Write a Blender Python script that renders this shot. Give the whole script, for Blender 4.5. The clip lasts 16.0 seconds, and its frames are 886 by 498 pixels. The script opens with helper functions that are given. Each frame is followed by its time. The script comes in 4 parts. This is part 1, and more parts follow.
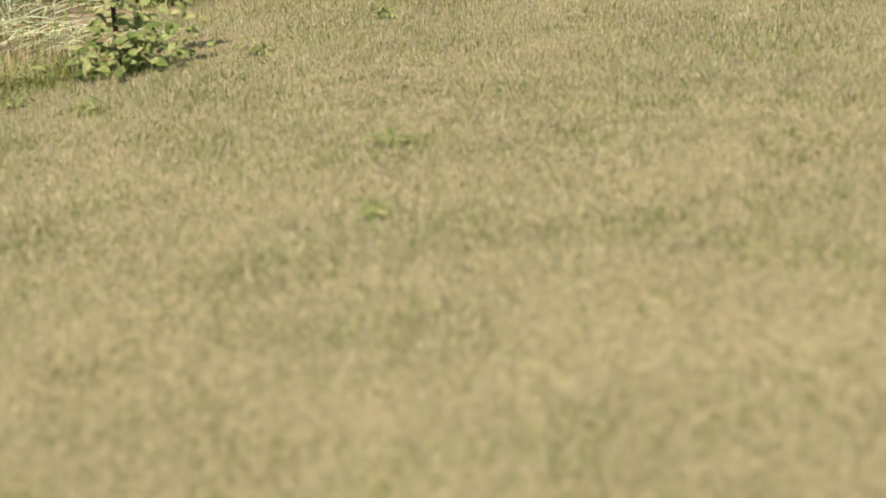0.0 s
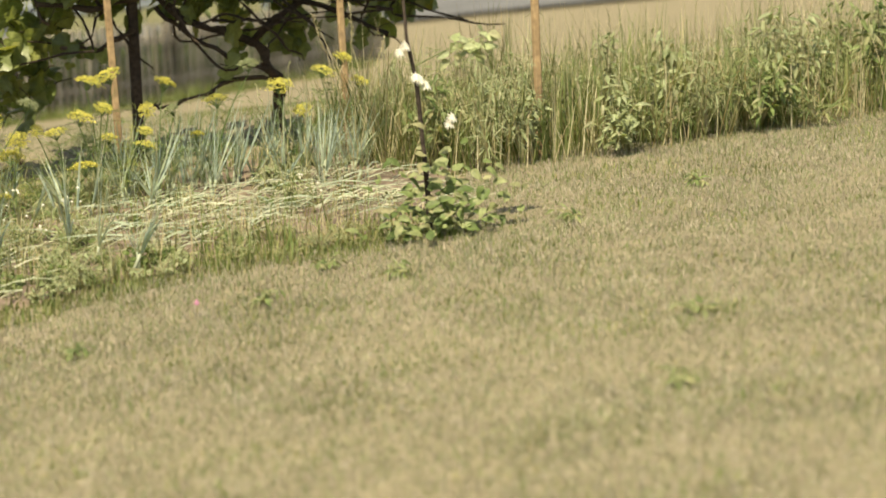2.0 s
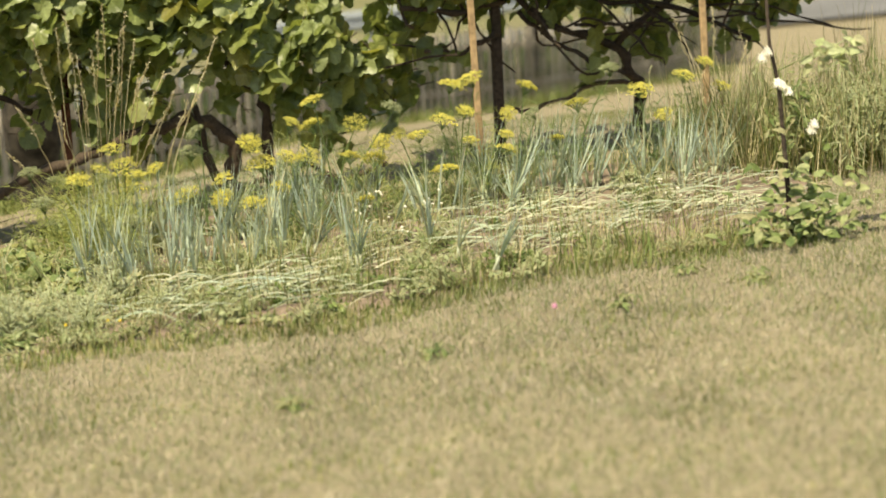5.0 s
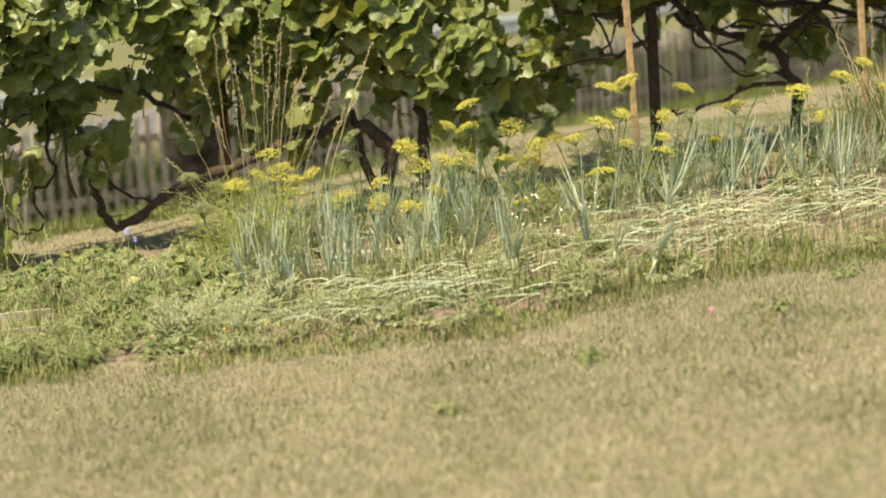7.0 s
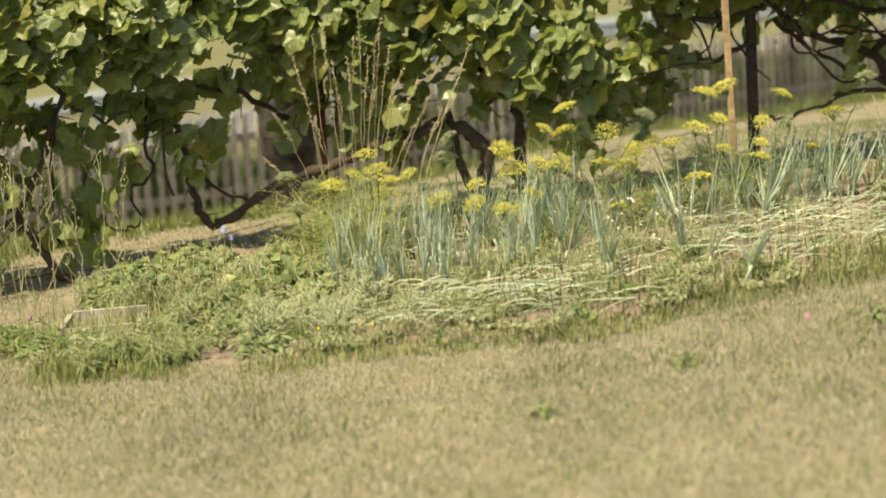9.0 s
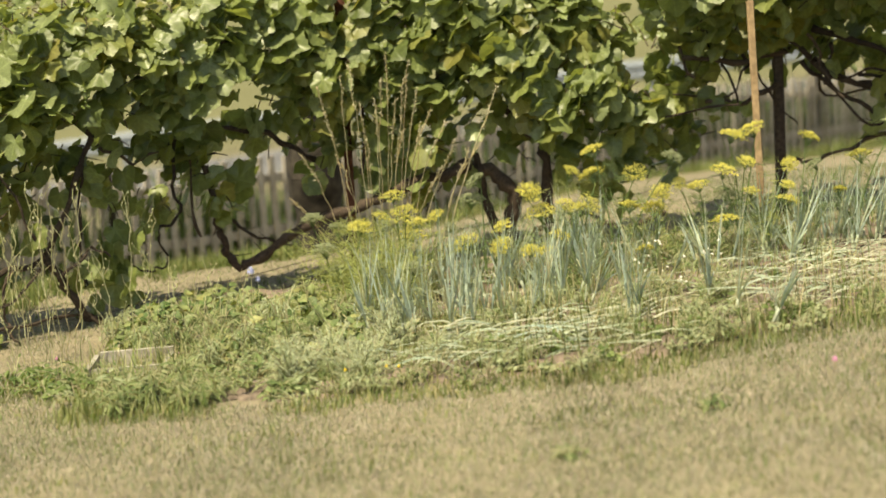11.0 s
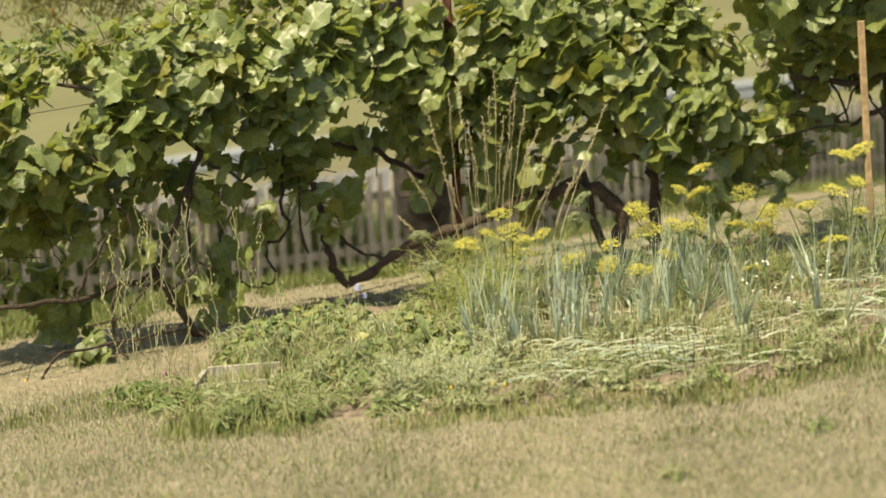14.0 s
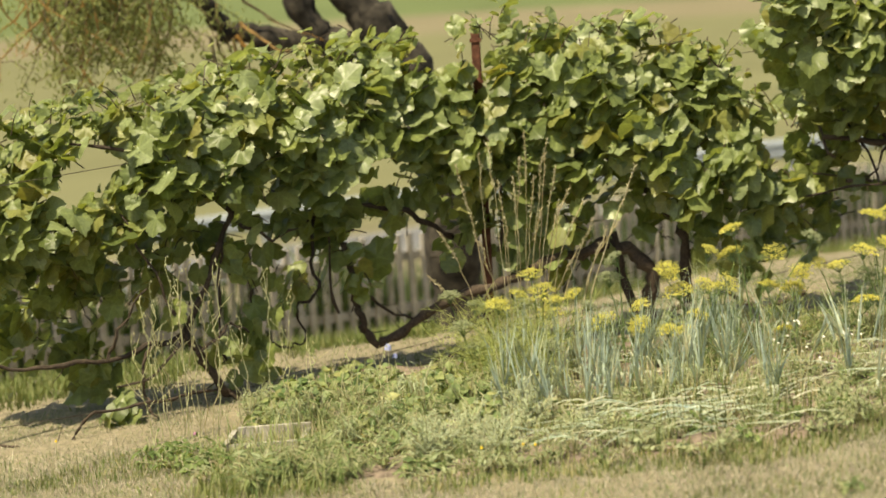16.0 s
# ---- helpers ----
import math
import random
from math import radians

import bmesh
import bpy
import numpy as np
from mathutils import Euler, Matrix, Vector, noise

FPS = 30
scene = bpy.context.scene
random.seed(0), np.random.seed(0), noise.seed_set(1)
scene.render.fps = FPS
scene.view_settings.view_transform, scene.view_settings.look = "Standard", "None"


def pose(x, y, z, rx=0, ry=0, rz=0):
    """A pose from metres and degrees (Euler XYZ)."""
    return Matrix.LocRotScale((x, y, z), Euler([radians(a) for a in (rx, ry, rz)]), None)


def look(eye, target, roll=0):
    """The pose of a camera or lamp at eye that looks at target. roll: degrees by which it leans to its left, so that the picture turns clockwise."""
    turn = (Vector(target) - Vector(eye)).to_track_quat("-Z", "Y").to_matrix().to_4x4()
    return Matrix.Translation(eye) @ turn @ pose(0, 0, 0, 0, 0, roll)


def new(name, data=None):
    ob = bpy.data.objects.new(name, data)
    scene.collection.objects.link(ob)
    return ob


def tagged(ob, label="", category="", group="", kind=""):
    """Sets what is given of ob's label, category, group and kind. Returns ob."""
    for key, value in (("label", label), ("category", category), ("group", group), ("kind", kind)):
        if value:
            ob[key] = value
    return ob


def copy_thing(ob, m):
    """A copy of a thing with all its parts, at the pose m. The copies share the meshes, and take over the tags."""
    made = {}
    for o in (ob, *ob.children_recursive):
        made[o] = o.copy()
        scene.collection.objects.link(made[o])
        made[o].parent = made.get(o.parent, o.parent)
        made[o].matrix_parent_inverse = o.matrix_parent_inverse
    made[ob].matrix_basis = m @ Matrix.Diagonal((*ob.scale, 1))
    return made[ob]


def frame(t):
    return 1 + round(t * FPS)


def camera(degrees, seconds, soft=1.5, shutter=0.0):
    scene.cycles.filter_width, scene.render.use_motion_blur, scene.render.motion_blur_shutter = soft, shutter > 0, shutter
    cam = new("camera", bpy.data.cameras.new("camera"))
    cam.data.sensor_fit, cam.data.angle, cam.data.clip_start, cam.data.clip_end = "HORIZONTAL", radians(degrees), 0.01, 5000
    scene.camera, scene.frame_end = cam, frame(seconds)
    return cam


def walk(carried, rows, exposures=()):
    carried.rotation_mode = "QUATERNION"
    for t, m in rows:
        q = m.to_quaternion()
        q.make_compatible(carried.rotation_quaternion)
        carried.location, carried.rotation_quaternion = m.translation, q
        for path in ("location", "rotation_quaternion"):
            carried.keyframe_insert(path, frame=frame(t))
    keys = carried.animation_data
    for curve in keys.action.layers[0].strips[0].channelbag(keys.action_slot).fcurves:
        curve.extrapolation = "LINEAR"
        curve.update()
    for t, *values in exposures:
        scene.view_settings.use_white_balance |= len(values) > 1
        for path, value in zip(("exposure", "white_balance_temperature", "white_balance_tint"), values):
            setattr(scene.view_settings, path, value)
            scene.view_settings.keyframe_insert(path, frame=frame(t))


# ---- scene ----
# The camera stands on one spot and pans left and up, on a slightly tilted head, with a long lens.
# seconds, yaw, pitch, roll in degrees
PATH = [
    (0.0, -24.761, -16.268, 1.109),
    (0.5, -23.033, -15.286, 1.287),
    (1.0, -20.978, -14.276, 1.466),
    (1.5, -19.444, -13.255, 1.644),
    (2.0, -17.712, -12.306, 1.822),
    (2.5, -16.017, -12.795, 2.000),
    (3.0, -14.357, -12.448, 2.178),
    (3.5, -12.652, -12.232, 2.357),
    (4.0, -11.741, -12.040, 2.535),
    (4.5, -10.756, -11.883, 2.713),
    (4.7, -10.259, -11.931, 2.681),
    (6.8, -6.347, -11.463, 3.494),
    (7.0, -6.081, -11.618, 3.568),
    (7.5, -5.162, -11.232, 3.392),
    (8.0, -4.522, -11.380, 3.339),
    (8.5, -4.169, -11.662, 3.259),
    (9.0, -3.795, -11.441, 3.207),
    (9.2, -3.795, -11.464, 3.207),
    (11.3, -2.839, -10.386, 3.168),
    (11.5, -2.568, -10.413, 3.168),
    (12.0, -1.941, -10.538, 3.194),
    (12.5, -1.725, -10.299, 3.279),
    (13.0, -1.431, -10.364, 3.356),
    (13.5, -0.991, -10.236, 3.308),
    (14.0, -0.669, -9.906, 3.098),
    (14.5, -0.631, -9.697, 3.082),
    (15.0, -0.275, -9.288, 3.240),
    (15.5, -0.138, -9.025, 3.317),
    (16.0, 0.000, -8.500, 3.300),
]
EYE = (0.0, 0.0, 2.1)
cam = camera(20.0, 16.0, soft=1.7)
cam.data.dof.use_dof = True
cam.data.dof.focus_distance = 9.7
cam.data.dof.aperture_fstop = 2.3
walk(cam, [(t, pose(*EYE, 90 + p, r, y)) for t, y, p, r in PATH], exposures=[(0.0, 0.60, 7800, 4), (2.5, 0.72, 7800, 4), (7.0, 0.78, 7800, 4), (16.0, 0.78, 7800, 4)])

# ---- daylight ----
SUN_UP, SUN_FROM = 62.0, 222.0          # degrees: height, compass bearing from +y towards +x
world = bpy.data.worlds.new("sky")
scene.world = world
world.use_nodes = True
wt = world.node_tree
sky = wt.nodes.new("ShaderNodeTexSky")
sky.sky_type, sky.sun_disc = "NISHITA", False
sky.sun_elevation, sky.sun_rotation = radians(SUN_UP), radians(SUN_FROM)
sky.dust_density = 2.0
wt.nodes["Background"].inputs["Strength"].default_value = 0.083
wt.links.new(sky.outputs[0], wt.nodes["Background"].inputs["Color"])
sun = new("sun", bpy.data.lights.new("sun", "SUN"))
sun.data.energy, sun.data.angle, sun.data.color = 4.3, radians(0.6), (1.0, 0.92, 0.75)
a, b = radians(SUN_UP), radians(SUN_FROM)
sun.matrix_world = look((0, 0, 30), (-math.sin(b) * math.cos(a), -math.cos(b) * math.cos(a), 30 - math.sin(a)))

# ---- materials ----
def material(name, colors, rough=0.6, spec=0.3, grain=60.0, grain_amount=0.35, blotch=4.0, blotch_amount=0.3,
             bump=0.0, translucent=0.0, metal=0.0, world_space=False):
    """Principled material: a colour picked per piece from the ramp, broken up by grain and blotches."""
    m = bpy.data.materials.new(name)
    m.use_nodes = True
    nt = m.node_tree
    N, L = nt.nodes, nt.links
    bsdf = N["Principled BSDF"]
    out = N["Material Output"]
    info, geo = N.new("ShaderNodeObjectInfo"), N.new("ShaderNodeNewGeometry")
    add = N.new("ShaderNodeMath")
    add.operation = "ADD"
    L.new(info.outputs["Random"], add.inputs[0])
    L.new(geo.outputs["Random Per Island"], add.inputs[1])
    fr = N.new("ShaderNodeMath")
    fr.operation = "FRACT"
    L.new(add.outputs[0], fr.inputs[0])
    ramp = N.new("ShaderNodeValToRGB")
    el = ramp.color_ramp.elements
    colors = colors if len(colors) > 1 else colors * 2
    while len(el) < len(colors):
        el.new(0.5)
    for i, c in enumerate(colors):
        el[i].position = i / max(1, len(colors) - 1)
        el[i].color = (*c, 1)
    L.new(fr.outputs[0], ramp.inputs[0])
    coord = N.new("ShaderNodeTexCoord")
    place = geo.outputs["Position"] if world_space else coord.outputs["Object"]

    def noise_factor(scale, amount, detail):
        n = N.new("ShaderNodeTexNoise")
        n.inputs["Scale"].default_value, n.inputs["Detail"].default_value = scale, detail
        L.new(place, n.inputs["Vector"])
        r = N.new("ShaderNodeMapRange")
        r.inputs["From Min"].default_value, r.inputs["From Max"].default_value = 0.25, 0.75
        r.inputs["To Min"].default_value, r.inputs["To Max"].default_value = 1 - amount, 1 + amount
        L.new(n.outputs["Fac"], r.inputs["Value"])
        return n, r

    n1, r1 = noise_factor(grain, grain_amount, 4)
    n2, r2 = noise_factor(blotch, blotch_amount, 3)
    mul = N.new("ShaderNodeMath")
    mul.operation = "MULTIPLY"
    L.new(r1.outputs[0], mul.inputs[0])
    L.new(r2.outputs[0], mul.inputs[1])
    mix = N.new("ShaderNodeMix")
    mix.data_type, mix.blend_type = "RGBA", "MULTIPLY"
    mix.inputs[0].default_value = 1.0
    L.new(ramp.outputs[0], mix.inputs[6])
    L.new(mul.outputs[0], mix.inputs[7])
    L.new(mix.outputs[2], bsdf.inputs["Base Color"])
    bsdf.inputs["Roughness"].default_value = rough
    bsdf.inputs["Specular IOR Level"].default_value = spec
    bsdf.inputs["Metallic"].default_value = metal
    if bump:
        bp = N.new("ShaderNodeBump")
        bp.inputs["Strength"].default_value, bp.inputs["Distance"].default_value = bump, 0.01
        L.new(n1.outputs["Fac"], bp.inputs["Height"])
        L.new(bp.outputs[0], bsdf.inputs["Normal"])
    if translucent:
        tr = N.new("ShaderNodeBsdfTranslucent")
        ms = N.new("ShaderNodeMixShader")
        ms.inputs[0].default_value = translucent
        warm = N.new("ShaderNodeMix")
        warm.data_type, warm.blend_type = "RGBA", "MULTIPLY"
        warm.inputs[0].default_value = 1.0
        warm.inputs[7].default_value = (1.25, 1.2, 0.6, 1)
        L.new(mix.outputs[2], warm.inputs[6])
        L.new(warm.outputs[2], tr.inputs["Color"])
        L.new(bsdf.outputs[0], ms.inputs[1])
        L.new(tr.outputs[0], ms.inputs[2])
        L.new(ms.outputs[0], out.inputs["Surface"])
    return m


M_VINE_LEAF = material("vine leaf", [(.105, .14, .042), (.17, .215, .075), (.23, .28, .11), (.285, .34, .165), (.255, .305, .11), (.20, .245, .075), (.27, .30, .10), (.25, .24, .07)],
                       rough=0.38, spec=0.6, grain=60, grain_amount=0.18, blotch=14, blotch_amount=0.22, bump=0.15, translucent=0.44)


def add_veins(m):
    """Pale ribs that fan out from the leaf's foot."""
    nt = m.node_tree
    N, L = nt.nodes, nt.links
    bsdf = N["Principled BSDF"]
    was = bsdf.inputs["Base Color"].links[0].from_socket
    uv, sep = N.new("ShaderNodeUVMap"), N.new("ShaderNodeSeparateXYZ")
    uv.uv_map = "leaf"
    L.new(uv.outputs[0], sep.inputs[0])

    def calc(op, a, b=None):
        n = N.new("ShaderNodeMath")
        n.operation = op
        for i, q in enumerate((a, b)):
            if isinstance(q, (int, float)):
                n.inputs[i].default_value = q
            elif q is not None:
                L.new(q, n.inputs[i])
        return n.outputs[0]

    y = calc("SUBTRACT", sep.outputs["Y"], 0.05)
    turn = calc("ARCTAN2", sep.outputs["X"], y)
    far = calc("SQRT", calc("ADD", calc("MULTIPLY", sep.outputs["X"], sep.outputs["X"]), calc("MULTIPLY", y, y)))
    away = calc("MULTIPLY", calc("ABSOLUTE", calc("SINE", calc("MULTIPLY", turn, 3.4))), far)
    r = N.new("ShaderNodeMapRange")
    r.inputs["From Min"].default_value, r.inputs["From Max"].default_value = 0.02, 0.10
    r.inputs["To Min"].default_value, r.inputs["To Max"].default_value = 1.35, 0.95
    L.new(away, r.inputs["Value"])
    mx = N.new("ShaderNodeMix")
    mx.data_type, mx.blend_type = "RGBA", "MULTIPLY"
    mx.inputs[0].default_value = 1.0
    L.new(was, mx.inputs[6])
    L.new(r.outputs[0], mx.inputs[7])
    L.new(mx.outputs[2], bsdf.inputs["Base Color"])


add_veins(M_VINE_LEAF)
M_BARK = material("vine bark", [(.040, .029, .022), (.075, .055, .040)], rough=0.9, grain=90, grain_amount=0.5, blotch=14, bump=0.8)
M_GRAPE = material("unripe grape", [(.16, .22, .06), (.22, .28, .08)], rough=0.35, spec=0.5)
M_BLADE = material("lawn blade", [(.19, .165, .13), (.34, .305, .26), (.47, .43, .385), (.38, .335, .295), (.31, .305, .225), (.15, .205, .085), (.24, .29, .135), (.17, .23, .095), (.33, .32, .22)],
                   rough=0.7, spec=0.2, grain=26.0, grain_amount=0.22, blotch=2.4, blotch_amount=0.16, translucent=0.25, world_space=True)
M_CLIPPING = material("bleached clipping", [(.40, .345, .265), (.50, .45, .35), (.55, .505, .40), (.44, .37, .285)], rough=0.7, spec=0.2, grain=20, blotch=2.0, world_space=True)
M_WILD = material("wild grass", [(.11, .17, .05), (.18, .23, .08), (.26, .28, .12), (.38, .34, .18)], rough=0.65, spec=0.25, translucent=0.3,
                  grain=6, blotch=1.2, world_space=True)
M_GRASS_PALE = material("pale bed grass", [(.24, .29, .11), (.33, .36, .17), (.42, .41, .24), (.20, .27, .09)], rough=0.65, spec=0.25, translucent=0.3, grain=6, blotch=1.2, world_space=True)
M_SOIL = material("garden soil", [(.19, .148, .115)], rough=0.95, grain=26, grain_amount=0.5, blotch=5, bump=1.0, world_space=True)
M_LEEK = material("leek leaf", [(.33, .42, .38), (.40, .49, .45), (.47, .55, .49), (.43, .50, .36), (.52, .50, .35)], rough=0.5, spec=0.35, translucent=0.3)
M_LEEK_SHANK = material("leek shank", [(.33, .38, .27), (.40, .43, .33)], rough=0.5)
M_STRAW = material("withered onion top", [(.37, .37, .27), (.48, .48, .37), (.36, .41, .29), (.28, .35, .26), (.45, .48, .38)], rough=0.6, translucent=0.2, grain=30)
M_DILL = material("dill green", [(.12, .19, .06), (.17, .24, .085), (.15, .22, .10)], rough=0.6, translucent=0.25)
M_DILL_FLOWER = material("dill flower", [(.62, .59, .15), (.72, .67, .18), (.54, .57, .18)], rough=0.6, translucent=0.35)
M_RANK = material("rank green grass", [(.11, .155, .05), (.15, .20, .07), (.20, .23, .09), (.26, .26, .12)], rough=0.65, spec=0.25, translucent=0.3, grain=6, blotch=1.2, world_space=True)
M_NETTLE = material("dark rank grass", [(.05, .085, .03), (.08, .12, .04), (.12, .15, .055)], rough=0.7, translucent=0.2)
M_DRY = material("dry grass", [(.46, .41, .28), (.56, .52, .38), (.47, .38, .25), (.48, .46, .30)], rough=0.7, translucent=0.35)
M_WEED = material("weed leaf", [(.10, .15, .05), (.15, .205, .07), (.21, .265, .105), (.29, .325, .16), (.33, .31, .18)], rough=0.55, spec=0.35, translucent=0.3)
M_LUSH = material("lush weed leaf", [(.10, .16, .045), (.15, .21, .06), (.21, .27, .09)], rough=0.5, spec=0.4, translucent=0.35)
M_BEAN = material("bean leaf", [(.085, .14, .045), (.13, .19, .065), (.19, .245, .095), (.25, .29, .12), (.29, .29, .11), (.17, .22, .09)], rough=0.55, spec=0.35, translucent=0.25)
M_PALE = material("pale weed leaf", [(.28, .33, .18), (.38, .42, .26), (.25, .30, .14), (.38, .37, .24)], rough=0.6, translucent=0.3)
M_FLUFF = material("whitish soft leaf", [(.38, .43, .28), (.46, .50, .35), (.33, .39, .23)], rough=0.6, translucent=0.3)
M_LIME = material("young dill", [(.33, .37, .13), (.40, .43, .16), (.29, .34, .12)], rough=0.6, translucent=0.3)
M_STEM = material("weed stem", [(.44, .46, .27), (.52, .52, .34), (.43, .38, .25)], rough=0.7, translucent=0.35)
M_YELLOWED = material("yellowed leaf", [(.58, .42, .08), (.62, .50, .16)], rough=0.6, translucent=0.3)
M_WHITE_PETAL = material("white petal", [(.75, .74, .70), (.82, .80, .78)], rough=0.6, translucent=0.3)
M_BLUE_PETAL = material("blue petal", [(.38, .42, .75), (.45, .48, .80)], rough=0.6, translucent=0.3)
M_PINK_PETAL = material("pink petal", [(.55, .24, .42), (.62, .32, .5)], rough=0.6, translucent=0.3)
M_YELLOW_PETAL = material("yellow petal", [(.75, .52, .03), (.8, .6, .05)], rough=0.6, translucent=0.2)
M_STAKE = material("stake wood", [(.36, .25, .145), (.42, .30, .175)], rough=0.8, grain=40, grain_amount=0.3, blotch=6, bump=0.4)
M_PICKET = material("weathered picket", [(.30, .27, .22), (.38, .345, .29), (.45, .41, .35)], rough=0.9, grain=30, grain_amount=0.3, blotch=3, bump=0.4)
M_RUST = material("rusty steel", [(.13, .055, .035)], rough=0.85, grain=50, grain_amount=0.5, blotch=9, metal=0.2, bump=0.5)
M_DARK_POST = material("dark post wood", [(.055, .042, .034)], rough=0.95, grain=50, grain_amount=0.5, blotch=7, bump=0.6)
M_WIRE = material("fence wire", [(.16, .14, .12)], rough=0.5, metal=0.8)
M_BOARD = material("bed board", [(.30, .28, .235), (.36, .335, .285)], rough=0.9, grain=25, blotch=5, bump=0.4)
M_TREE_BARK = material("tree bark", [(.042, .036, .029)], rough=0.95, grain=16, grain_amount=0.8, blotch=4, blotch_amount=0.7, bump=1.0)
M_LICHEN_TWIG = material("lichened twig", [(.10, .08, .05), (.16, .12, .06), (.36, .19, .05)], rough=0.9, grain=40, grain_amount=0.5)
M_TREE_LEAF = material("tree leaf", [(.13, .155, .045), (.185, .21, .065), (.25, .27, .10)], rough=0.55, spec=0.3, translucent=0.3)
M_RAIL = material("galvanised steel", [(.22, .25, .285)], rough=0.6, metal=0.0, grain=12, grain_amount=0.12, blotch=2, blotch_amount=0.12)
M_ROAD = material("asphalt", [(.15, .15, .155)], rough=0.9, grain=20, blotch=0.5, world_space=True)


def ground_material():
    """Thatch and dry turf near by; a mown straw-coloured field and a green one far off."""
    m = material("turf", [(.245, .212, .145)], rough=0.95, spec=0.1, grain=38, grain_amount=0.4, blotch=2.6, blotch_amount=0.1, bump=0.8, world_space=True)
    nt = m.node_tree
    N, L = nt.nodes, nt.links
    bsdf = N["Principled BSDF"]
    was = bsdf.inputs["Base Color"].links[0].from_socket
    geo = N.new("ShaderNodeNewGeometry")
    sep = N.new("ShaderNodeSeparateXYZ")
    L.new(geo.outputs["Position"], sep.inputs[0])

    def step(lo, hi, a, c):
        r = N.new("ShaderNodeMapRange")
        r.inputs["From Min"].default_value, r.inputs["From Max"].default_value = lo, hi
        L.new(sep.outputs["Y"], r.inputs["Value"])
        mx = N.new("ShaderNodeMix")
        mx.data_type = "RGBA"
        L.new(r.outputs[0], mx.inputs[0])
        L.new(a, mx.inputs[6])
        n = N.new("ShaderNodeTexNoise")
        n.inputs["Scale"].default_value, n.inputs["Detail"].default_value = 0.15, 6
        L.new(geo.outputs["Position"], n.inputs["Vector"])
        rp = N.new("ShaderNodeValToRGB")
        rp.color_ramp.elements[0].position, rp.color_ramp.elements[1].position = 0.3, 0.7
        rp.color_ramp.elements[0].color = (*[q * 0.85 for q in c], 1)
        rp.color_ramp.elements[1].color = (*[q * 1.1 for q in c], 1)
        L.new(n.outputs["Fac"], rp.inputs[0])
        L.new(rp.outputs[0], mx.inputs[7])
        return mx.outputs[2]

    c = step(34, 40, was, (.165, .163, .085))
    c = step(150, 152, c, (.20, .175, .11))
    c = step(178, 181, c, (.12, .15, .062))
    L.new(c, bsdf.inputs["Base Color"])
    return m


M_TURF = ground_material()


# ---- mesh tools ----
rng = np.random.default_rng(7)


def ground_z(x, y):
    """Height of the ground: a lawn that falls gently away and to one side, a bank behind the vines, a road, far fields."""
    x, y = np.asarray(x, float), np.asarray(y, float)
    z = np.interp(y, [-60, 0, 11, 12.2, 17, 24, 30, 36, 60, 170, 3000],
                  [2.5, 0.5, -0.017, -0.13, -1.03, -2.0, -2.55, -2.95, -4.2, -8.0, -8.0])
    lean = np.interp(y, [0, 16, 32, 90, 200], [0.065, 0.065, 0.09, 0.03, 0.0])
    rise = np.interp(y, [11.5, 16, 22, 32], [0, 0.085, 0.06, 0]) * np.interp(x, [0, 2, 2.6, 4.5, 8], [0, 2, 2.1, 1.2, 1.2])
    return z + lean * 9 * np.tanh(x / 9) + rise


def gz(x, y):
    return float(ground_z(x, y))


